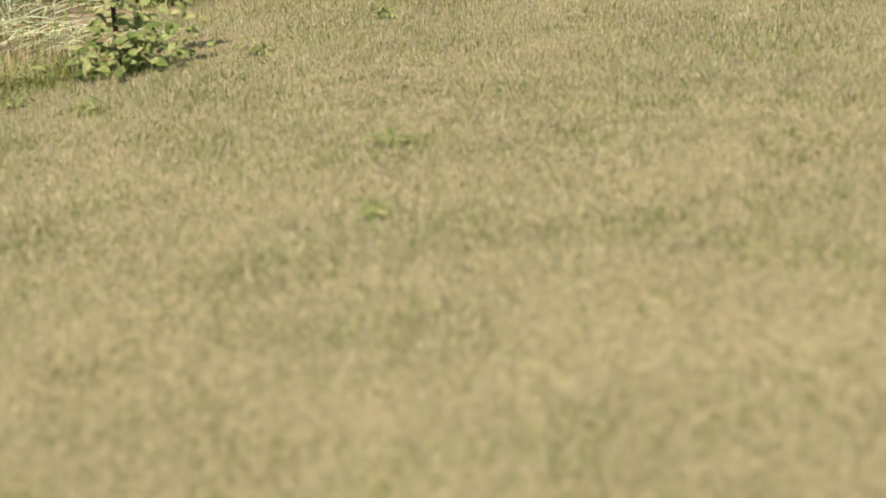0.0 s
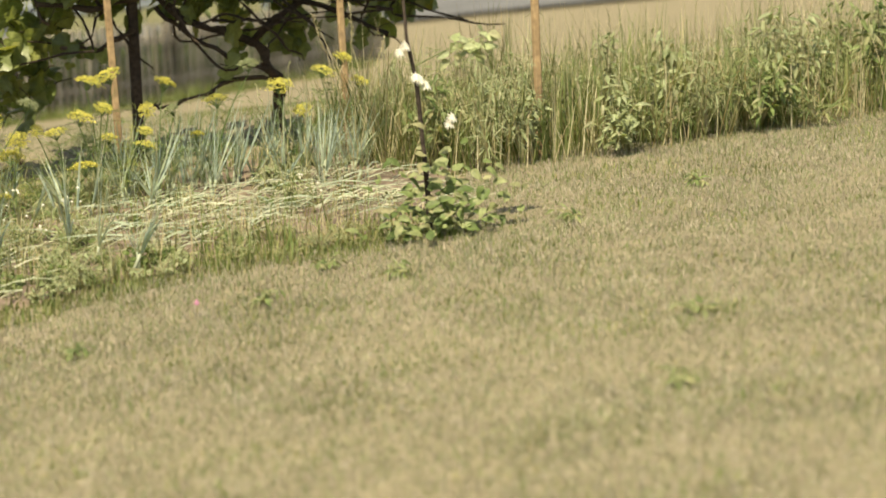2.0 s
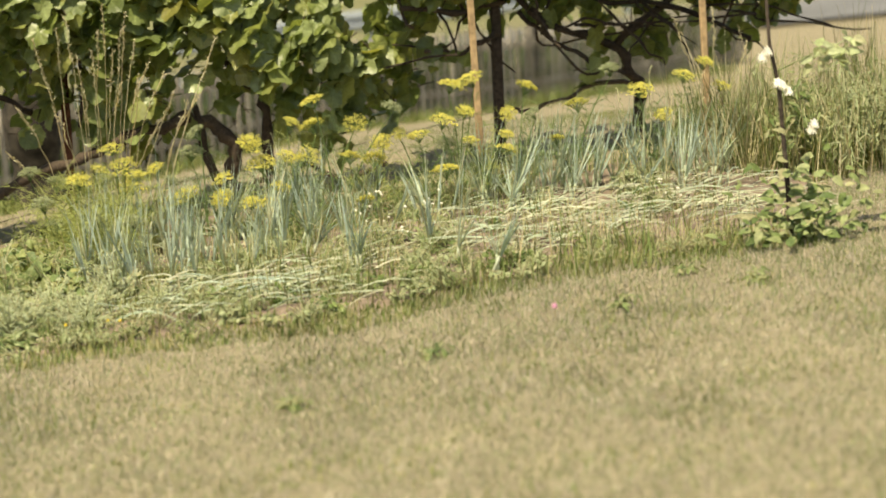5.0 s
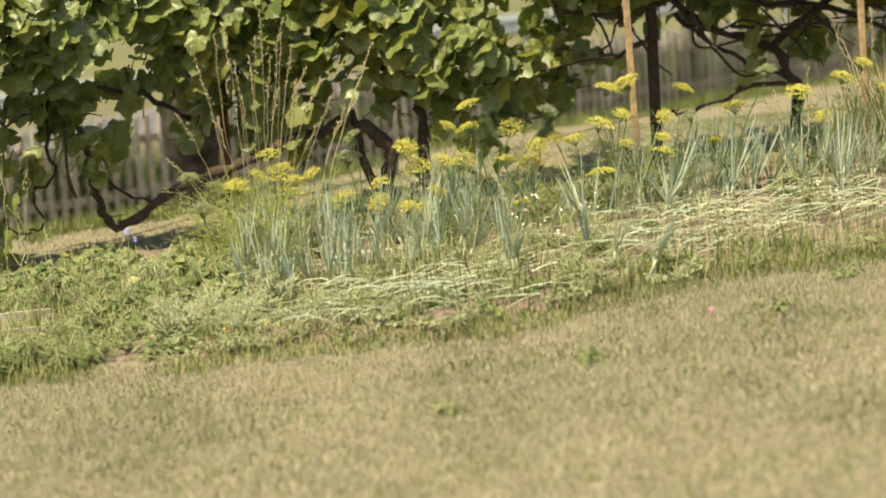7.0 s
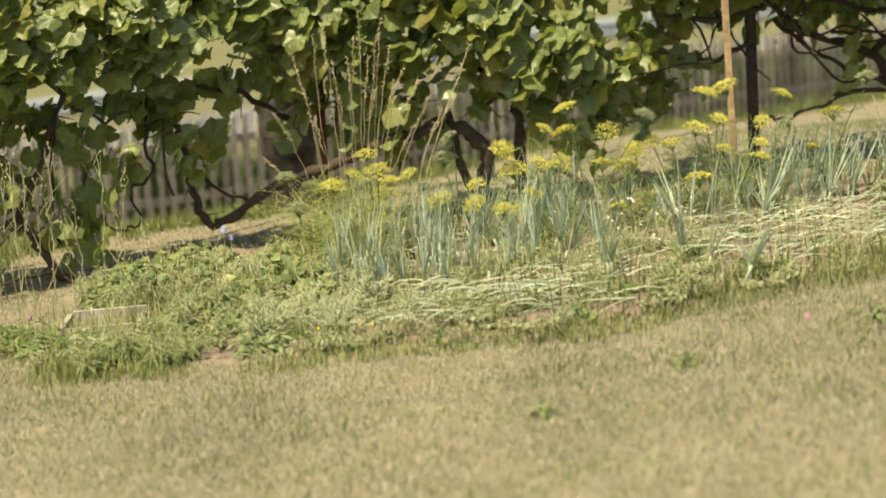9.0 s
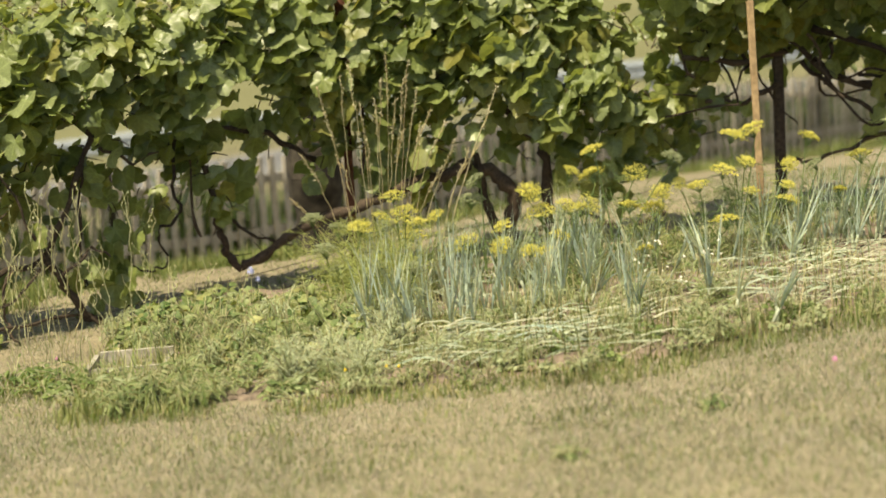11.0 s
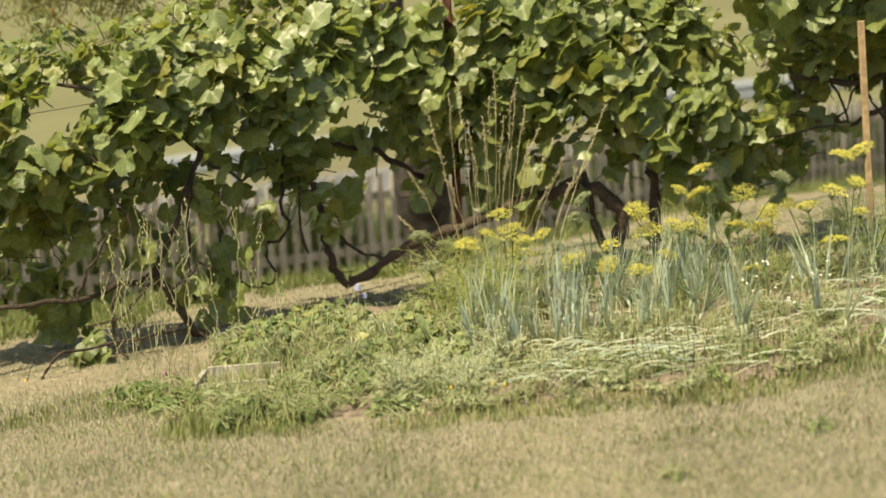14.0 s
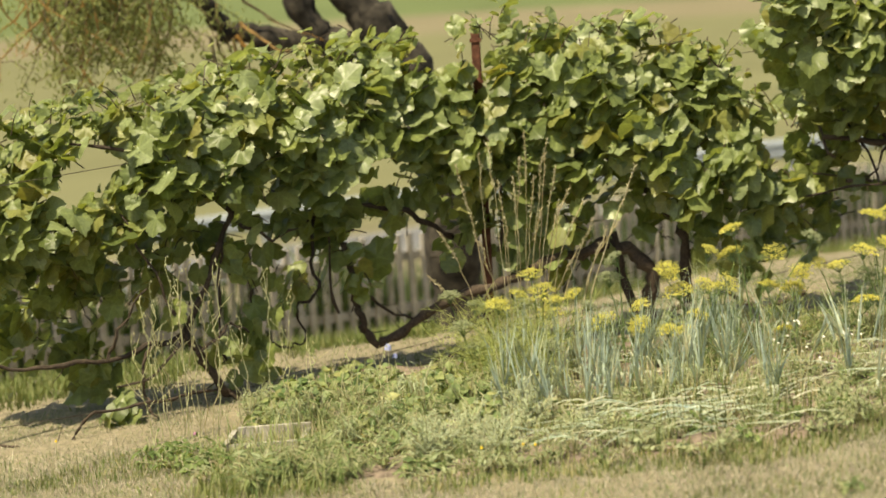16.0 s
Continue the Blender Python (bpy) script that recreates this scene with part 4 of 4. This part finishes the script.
def leafy_plant(name, label, category, x, y, height, spread_, shapes, size, n_stems, per_stem, mat, group="", flowers=None):
    """A bushy herb: several stems with leaves of one kind."""
    base = Vector((x, y, gz(x, y) + .01))
    pl = thing(name, label, category, group, at=base)
    st, lv = Mesh(), Mesh()
    tips = []
    for _ in range(n_stems):
        a = U(0, 6.28)
        r = spread_ * math.sqrt(U(0, 1))
        e = Vector((math.cos(a) * r, math.sin(a) * r, height * U(.45, 1) * (1 - .45 * (r / max(spread_, .01)) ** 2)))
        c = Vector((e.x * .35, e.y * .35, e.z * .7))
        u = np.linspace(0, 1, 5)[:, None]
        pts = 2 * u * (1 - u) * np.array(c) + u * u * np.array(e)
        st.tube(pts, .0028, .0014, sides=4)
        tips.append(e)
        for k in range(per_stem):
            t = U(.3, 1.0)
            i = min(3, int(t * 4))
            p = pts[i] + (pts[i + 1] - pts[i]) * (t * 4 - i)
            o = Vector((G(1), G(1), G(.35))).normalized()
            nrm = Vector((-.15 + G(.35), -.35 + G(.4), .9)) + o * .3
            s = size * U(.65, 1.25)
            lv.stamp(shapes[int(rng.integers(len(shapes)))], facing(Vector(p) + o * s * .2, nrm, o, s))
    part("stem", st, M_STEM, pl, kind="stuff")
    part("foliage", lv, mat, pl, kind="stuff")
    if flowers:
        fm, count, rad = flowers
        for _ in range(count):
            e = tips[int(rng.integers(len(tips)))] + Vector((G(.02), G(.02), U(0, .03)))
            q = Mesh()
            for j in range(9):
                a = j * 6.283 / 9
                q.stamp(SLIMS[j % 6], facing(e, (math.cos(a) * .3, -.4, 1), (math.cos(a), math.sin(a), .35), rad))
            part("blossom", q, fm, pl)
    return pl


for _ in range(42):
    x, y = U(-.80, .08), U(8.85, 10.35)
    if x < -.45 and y < 9.35:
        y += .55
    leafy_plant("bean_plant", "low bushy bean plant with dull green leaves", "bean plant", x, y, U(.08, .20), U(.08, .14), OVALS, .056, 7, 7, M_BEAN, "bean plants in the bed")
for _ in range(80):
    x, y = U(-.9, 2.45), U(8.25, 10.4)
    if 1.5 < x and y < 9.6 and U(0, 1) < .75:
        continue
    leafy_plant("fine_weed", "wispy pale green weed among the leeks", "weed", x, y, U(.08, .2), U(.05, .1), WISPS, U(.035, .06), 14, 12, M_PALE if U(0, 1) < .4 else M_WEED, "fine weeds in the bed")
for _ in range(34):
    leafy_plant("fine_weed", "wispy pale green weed among the leeks", "weed", U(.15, 1.45), U(8.4, 9.3), U(.06, .15), U(.06, .1), WISPS, U(.03, .05), 14, 14, M_PALE if U(0, 1) < .6 else M_WEED, "fine weeds in the bed")
for _ in range(26):
    x, y = U(-.8, -.15), U(8.62, 9.35)
    if -.95 < x < -.5 and 8.75 < y < 9.3:
        continue
    leafy_plant("low_weed", "tangled low weed beside the plank trough", "weed", x, y, U(.06, .13), U(.07, .11), WISPS if U(0, 1) < .7 else SLIMS, U(.035, .06), 11, 9, M_WEED if U(0, 1) < .5 else M_BEAN, "weeds along the bed")
for _ in range(34):
    x, y = U(-.82, .1), U(8.8, 10.1)
    if -.95 < x < -.5 and y < 9.3:
        continue
    leafy_plant("tangled_weed", "straggling grey-green weed tangled in the bean plants", "weed", x, y, U(.10, .24), U(.07, .12), WISPS, U(.035, .065), 13, 10, M_FLUFF if U(0, 1) < .15 else M_WEED, "straggling weeds")
for _ in range(34):
    leafy_plant("low_weed", "tangled low weed beside the plank trough", "weed", U(-.8, .05), U(8.2, 8.75), U(.06, .15), U(.07, .11), WISPS if U(0, 1) < .75 else SLIMS, U(.03, .055), 13, 10, M_PALE if U(0, 1) < .15 else M_WEED, "weeds along the bed")
for x, y in ((-.10, 8.55), (.02, 8.45), (.12, 8.55), (.20, 8.75), (-.02, 8.75), (.08, 8.35), (-.16, 8.40)):
    leafy_plant("pale_weed", "soft pale green weed at the edge of the bed", "weed", x, y, U(.15, .23), .12, SLIMS, .012, 46, 44, M_FLUFF, "pale weeds")
for _ in range(90):
    x = U(-.95, 2.35)
    y = float(bed_front(x)) + U(-.05, .34)
    leafy_plant("edge_weed", "small green weed where the lawn meets the soil", "weed", x, y, U(.05, .12), U(.05, .11), (OVALS if .5 < x < 1.7 else SLIMS) if U(0, 1) < .45 else WISPS, U(.014, .03), 9, 9, (M_LUSH if .5 < x < 1.7 else M_WEED) if U(0, 1) < .55 else M_PALE, "weeds along the bed")
for x, y in ((-1.02, 9.15), (-.97, 9.0), (-1.1, 8.9), (-1.15, 9.0), (-1.2, 9.1), (-1.15, 9.25), (-.95, 8.85), (-1.05, 8.8)):
    leafy_plant("broad_weed", "lush broad-leaved weed beside the plank box", "weed", x, y, U(.05, .15), .12, SLIMS if U(0, 1) < .5 else OVALS, .038, 6, 7, M_LUSH, "weeds along the bed")
for x, y, h in ((1.20, 9.25, .22), (1.32, 9.15, .24), (1.26, 9.45, .25), (1.42, 9.3, .2), (2.30, 9.0, .2)):
    leafy_plant("white_flowered_weed", "wiry weed with small white blossoms", "weed", x, y, h, .07, SLIMS, .03, 7, 4, M_WEED, "white-flowered weeds", (M_WHITE_PETAL, 6, .008))
for _ in range(16):
    x, y = U(.3, 2.4), U(8.5, 10.3)
    leafy_plant("bed_weed", "small green weed between the leeks", "weed", x, y, U(.05, .14), .07, OVALS, .03, 6, 6, M_WEED, "weeds in the bed")
for x, y, s in ((-.46, 9.03, .05), (-.40, 8.95, .04), (-.20, 9.2, .045), (-.12, 9.1, .035)):
    m = Mesh()
    m.stamp(OVALS[0], facing((0, 0, 0), (G(.3), -.8, .6), (G(.5), -.2, -.8), s))
    lf = new("yellowed_leaf", m.data("yellowed_leaf", M_YELLOWED))
    lf.location = (x, y, gz(x, y) + .05)
    tagged(lf, "withered yellow leaf hanging among the bean plants", "leaf", "yellowed leaves")


def build_box():
    """A shallow plank trough, set a little askew."""
    x0, y0 = -.90, 8.98
    bx = thing("plank_box", "low weathered plank trough half hidden by weeds", "planter", at=(x0, y0, gz(x0, y0)))
    for a, b, c, d, h in ((0, 0, .28, .022, .06), (-.022, .0, -.002, .24, .065), (.0, .22, .28, .242, .075), (.262, .024, .28, .218, .06)):
        m = Mesh()
        m.box(a, b, -.06, c, d, h, .003)
        part("plank", m, M_BOARD, bx)
    bx.rotation_euler = (0, radians(-2), radians(-4))


build_box()


# ---- tall stalks before the vines ----
def stalk_tuft(name, label, category, x, y, tops, mat, head, group="", r=.0025, apart=0.0):
    """Tall thin stalks from one foot; head: seeds, buds or none."""
    base = Vector((x, y, gz(x, y)))
    pl = thing(name, label, category, group, at=base)
    for tx, ty, tz in tops:
        e = Vector((tx, ty, tz)) - base
        foot = np.array([e.x * apart, e.y * apart, 0])
        foot[2] = gz(base.x + foot[0], base.y + foot[1]) - base.z - .01
        c = Vector((foot[0] + (e.x - foot[0]) * .3 + G(.03), e.y * .3, e.z * .62))
        u = np.linspace(0, 1, 12)[:, None]
        pts = (1 - u) ** 2 * foot + 2 * u * (1 - u) * np.array(c) + u * u * np.array(e) + rng.normal(0, .0035 + (.006 * apart if head == "buds" else 0), (12, 3)) * (u > 0)
        m = Mesh()
        m.tube(pts, r, r * .6, sides=4)
        if head == "buds":
            for _ in range(4):
                i = int(rng.integers(3, 10))
                d = Vector((G(.5), G(.4), 1)).normalized() * U(.05, .13)
                m.tube([pts[i], Vector(pts[i]) + d * .5 + Vector((G(.01), 0, 0)), Vector(pts[i]) + d], r * .6, r * .35, sides=4)
        st = part("stalk", m, mat, pl)
        m = Mesh()
        if head == "seeds":
            for t in np.linspace(.74, 1.0, 44):
                i = min(10, int(t * 11))
                p = pts[i] + (pts[i + 1] - pts[i]) * (t * 11 - i)
                o = (Vector(pts[i + 1] - pts[i]).normalized() + Vector((G(.35), G(.35), G(.2)))).normalized()
                m.stamp(SLIMS[int(rng.integers(6))], facing(Vector(p) + Vector((G(.003), G(.003), 0)), (G(1), -1, G(1)), o, U(.009, .017)))
        if head == "buds":
            for t in np.linspace(.25, 1.0, 11):
                i = min(10, int(t * 11))
                p = pts[i] + (pts[i + 1] - pts[i]) * (t * 11 - i)
                m.stamp(BLOB, Matrix.Translation(Vector(p) + Vector((G(.006), G(.006), 0))) @ Matrix.Diagonal((.0038, .0038, .007, 1)))
        part("seed_head" if head == "seeds" else "bud", m, mat, st, kind="stuff")
    return pl


stalk_tuft("tall_dry_grass", "tuft of tall straw-coloured grass with feathery seed heads", "grass", .20, 10.55,
           [(.08, 10.6, .92), (.22, 10.6, .81), (.28, 10.55, 1.0), (.37, 10.55, .97), (.52, 10.6, .70), (.41, 10.6, .69), (-.10, 10.55, .60), (.16, 10.5, .80), (.31, 10.5, .82), (.33, 10.5, .68), (.03, 10.5, .70), (.45, 10.45, .78), (-.02, 10.5, .88), (.12, 10.5, .98), (.18, 10.55, .64), (.25, 10.5, .90), (.40, 10.5, .86), (.35, 10.5, .92), (.06, 10.45, .56), (.55, 10.5, .62), (-.16, 10.5, .42), (.48, 10.4, .52)],
           M_DRY, "seeds", r=.0021, apart=.35)
stalk_tuft("tall_dry_grass", "single reddish dry grass stalks leaning over the dill", "grass", .45, 10.5, [(.74, 10.5, .84), (.60, 10.45, .58), (.66, 10.5, .62)], M_DRY, "seeds", r=.0032)
stalk_tuft("tall_dry_grass", "tuft of tall straw-coloured grass with feathery seed heads", "grass", 2.62, 9.5, [(2.45, 9.5, .92), (2.62, 9.5, .95), (2.75, 9.5, .8), (2.56, 9.5, .7)], M_DRY, "seeds", r=.002)
stalk_tuft("chicory", "wiry chicory with pale green budded stalks", "weed", -1.08, 9.55,
           [(-1.26, 9.6, .55), (-1.22, 9.5, .50), (-1.15, 9.6, .70), (-1.12, 9.55, .60), (-1.07, 9.6, .68), (-.97, 9.6, .69), (-1.03, 9.55, .55), (-1.18, 9.55, .40), (-1.3, 9.5, .42), (-1.21, 9.5, .62), (-1.1, 9.5, .66), (-1.0, 9.5, .6), (-1.05, 9.45, .45)], M_STEM, "buds", "chicory plants", apart=.75)
stalk_tuft("chicory", "wiry chicory with pale green budded stalks", "weed", -.80, 9.6,
           [(-.79, 9.7, .61), (-.73, 9.6, .41), (-.68, 9.6, .55), (-.88, 9.6, .45), (-.60, 9.6, .33), (-.93, 9.55, .38)], M_STEM, "buds", "chicory plants", apart=.75)
stalk_tuft("chicory", "wiry chicory with pale green budded stalks", "weed", -.40, 9.75, [(-.33, 9.8, .25), (-.48, 9.8, .30), (-.55, 9.7, .22)], M_STEM, "buds", "chicory plants", apart=.75)
stalk_tuft("chicory", "wiry chicory with pale green budded stalks", "weed", 2.30, 9.45, [(2.22, 9.5, .66), (2.34, 9.45, .74), (2.42, 9.45, .62), (2.28, 9.4, .5)], M_STEM, "buds", "chicory plants", apart=.75)


def blossom(x, y, z, rad, mat, label, name="wild_flower"):
    """A single flower head on its stalk."""
    g = gz(x, y)
    fl = thing(name, label, "flower", "wild flowers", at=(x, y, g))
    q = Mesh()
    for j in range(14):
        a = j * 6.283 / 14
        q.stamp(SLIMS[j % 6], facing((0, 0, z - g), (math.cos(a) * .3, -.7, .6), (math.cos(a), -.2, math.sin(a)), rad))
    head = q
    q = Mesh()
    q.tube([(.004, .008, -.01), (0, .006, (z - g) * .5), (0, .003, z - g)], .002, .0014, sides=4)
    part("flower_head", head, mat, part("stalk", q, M_STEM, fl))


blossom(-.325, 9.79, .26, .020, M_BLUE_PETAL, "pale blue chicory flower on a thin stalk")
blossom(-.300, 9.81, .22, .015, M_BLUE_PETAL, "pale blue chicory flower on a thin stalk")
blossom(1.52, 7.45, gz(1.52, 7.45) + .06, .012, M_PINK_PETAL, "pink clover head in the lawn")
blossom(-1.03, 9.05, gz(-1.03, 9.05) + .11, .008, M_PINK_PETAL, "small violet flower among the weeds")
for x, y in ((.16, 8.25), (.20, 8.22), (.02, 8.28), (-1.62, 9.5)):
    blossom(x, y, gz(x, y) + .07, .007, M_YELLOW_PETAL, "small yellow flower at the edge of the bed")


# ---- tall weed and wild grass beyond the end of the bed ----
def build_tall_weed():
    x, y = 2.51, 8.2
    base = Vector((x, y, gz(x, y)))
    pl = thing("tall_weed", "tall flowering weed with a dark stem and white blossoms", "weed", at=base)
    m = Mesh()
    m.tube([(0, 0, -.02), (0, 0, .12), (-.01, 0, .28), (-.03, 0, .55), (-.06, 0, .70), (-.075, 0, .98)], .011, .005, sides=7)
    stem = part("stem", m, M_DARK_POST, pl, "dark woody stem", smooth=True)
    lime = Mesh()
    for _ in range(34):
        c = Vector((.08 + U(0, .16), G(.03), .64 + U(0, .05) + G(.02)))
        lime.stamp(OVALS[int(rng.integers(6))], facing(c, (G(.4), -.6, .6), (G(1), G(.5), G(.5)), .05))
    for a, b in (((-.045, 0, .60), (.10, 0, .66)), ((.08, 0, .64), (.22, 0, .70))):
        lime.tube([a, b], .003, .002, sides=4)
    part("young_leaves", lime, M_PALE, pl, "bright yellow-green young leaves", kind="stuff")
    for dx, dz in ((-.09, .66), (-.07, .68), (-.02, .56), (.0, .54), (-.035, .57), (.08, .40), (.09, .42), (-.16, .10)):
        q = Mesh()
        for j in range(12):
            a = j * 6.283 / 12
            q.stamp(SLIMS[j % 6], facing((dx, -.02, dz), (math.cos(a) * .3, -.7, .6), (math.cos(a), -.2, math.sin(a)), .024))
        part("blossom", q, M_WHITE_PETAL, stem, "white blossom")
    lv = Mesh()
    for _ in range(230):
        z = abs(G(.12))
        lv.stamp(OVALS[int(rng.integers(6))], facing(Vector((G(.10) * (1.2 - z) + .03, G(.08), z + .02)), (G(.5), -.5, .7), (G(1), G(.6), .2 + G(.4)), U(.03, .06)))
    part("foliage", lv, M_WEED, pl, kind="stuff")


build_tall_weed()


def grass_field(name, label, n, xr, yr, h, mat, clump=1.6, thin=0.0, wide=(.003, .006), slant=0.0, edge=False):
    """Long wild grass in tufts, each blade a bent strip."""
    m = Mesh()
    for _ in range(n):
        x, y = U(*xr), U(*yr)
        y += slant * (x + .9) + (float(bed_front(x)) if edge else 0)
        q = noise.noise(Vector((x * clump, y * clump, 4.0)))
        if q < thin:
            continue
        ln = U(*h) * (1 + .6 * q)
        a = U(0, 6.28)
        d = np.array([math.cos(a), math.sin(a), 0]) * U(.05, .5)
        m.ribbon(arc((x, y, gz(x, y) - .005), d, 1.0, ln, 4, U(.05, .5)), U(*wide), (math.sin(a), -math.cos(a), 0), tip=.15)
    tagged(new(name, m.data(name, mat)), label, "grass", kind="stuff")


for _ in range(64):
    leafy_plant("tall_wild_weed", "bushy green weed in the unmown grass", "weed", U(2.7, 6.0), U(9.3, 10.2), U(.2, .6), U(.1, .18), WISPS if U(0, 1) < .6 else SLIMS, U(.04, .07), 14, 14, M_WEED if U(0, 1) < .6 else M_PALE, "weeds in the unmown grass")
grass_field("wild_grass", "tall unmown grass and weeds beyond the lawn", 7500, (2.75, 6.2), (9.35, 10.9), (.12, .55), M_RANK, thin=-.3)
grass_field("wild_grass", "dark unmown grass behind the picket fence", 17000, (-4.6, 7.4), (17.12, 18.2), (.50, .80), M_NETTLE, thin=-.6, wide=(.010, .022), slant=1.05)
grass_field("wild_grass", "rough green grass along the foot of the fence", 6500, (-4.4, 7.2), (16.2, 16.95), (.06, .20), M_RANK, thin=-.3, wide=(.004, .009), slant=1.05)
for x0, y0 in ((-2.9, 10.6), (-2.3, 10.85), (-1.7, 11.1), (-1.1, 11.6), (-.5, 12.0)):
    grass_field("wild_grass", "green grass growing down the bank behind the vines", 1500, (x0 - .35, x0 + .35), (y0 + .05, y0 + 1.2), (.03, .11), M_RANK, thin=-.3, wide=(.004, .009))
grass_field("wild_grass", "loose green grass under the vines", 1800, (-2.2, 3.0), (10.6, 11.3), (.015, .04), M_RANK, thin=-.1)
grass_field("wild_grass", "short dull green grass on the bank behind the vines", 9000, (-3.2, 4.2), (12.6, 16.5), (.015, .04), M_RANK, thin=-.2)
grass_field("wild_grass", "longer green grass at the corner of the lawn", 3200, (-2.2, -.85), (8.8, 9.5), (.015, .045), M_WILD, thin=-.05)
grass_field("wild_grass", "stray grass and weeds growing in the bed", 7500, (-.95, 2.6), (8.15, 10.6), (.05, .18), M_WILD, thin=-.25)
grass_field("withered_grass", "dry stems scattered through the vegetable bed", 2200, (-.95, 2.6), (8.35, 10.5), (.05, .18), M_DRY, thin=-.3)
grass_field("withered_grass", "dry bleached grass among the tall weeds", 3000, (2.75, 6.2), (9.3, 10.9), (.15, .6), M_DRY, thin=-.3)
grass_field("wild_grass", "ragged grass edge of the vegetable bed", 9000, (-1.1, 2.6), (-.22, .25), (.015, .06), M_WILD, thin=-.3, edge=True)
grass_field("wild_grass", "pale straggling grass along the front of the bed", 2600, (-.98, .35), (8.25, 9.2), (.04, .13), M_GRASS_PALE, thin=-.15)
grass_field("lawn_tufts", "greener tufts scattered through the lawn", 62000, (-1.5, 6.0), (3.4, 9.4), (.012, .035), M_WILD, clump=3.2, thin=.08)
for x, y in ((1.75, 7.5), (.62, 6.8), (2.05, 7.9), (2.2, 7.6), (3.0, 8.1), (1.1, 7.2), (3.6, 8.4), (2.75, 6.4), (2.4, 5.7)):
    leafy_plant("lawn_weed", "flat green weed rosette in the lawn", "weed", x, y, .05, .06, SLIMS, .035, 8, 5, M_WEED, "lawn weeds")
m = Mesh()
m.tube([(-2.05, 9.92, -.02), (-1.0, 10.47, -.02), (.1, 11.0, .10), (1.1, 11.1, .2), (2.06, 11.2, .34)], .0018, .0018, sides=4)
tagged(new("trellis_wire", m.data("trellis_wire", M_WIRE)), "thin slack wire strung low between the trellis posts", "wire")
m = Mesh()
m.tube([(-2.05, 9.92, .95), (-1.0, 10.47, 1.02), (.1, 11.0, 1.15), (2.06, 11.2, 1.3), (3.5, 11.3, 1.4)], .0018, .0018, sides=4)
tagged(new("trellis_wire", m.data("trellis_wire", M_WIRE)), "upper trellis wire that carries the vines", "wire")
straight("trellis_post", "thin dark steel post holding the trellis wire", "post", -2.05, 9.92, .03, .03, 1.0, M_DARK_POST)
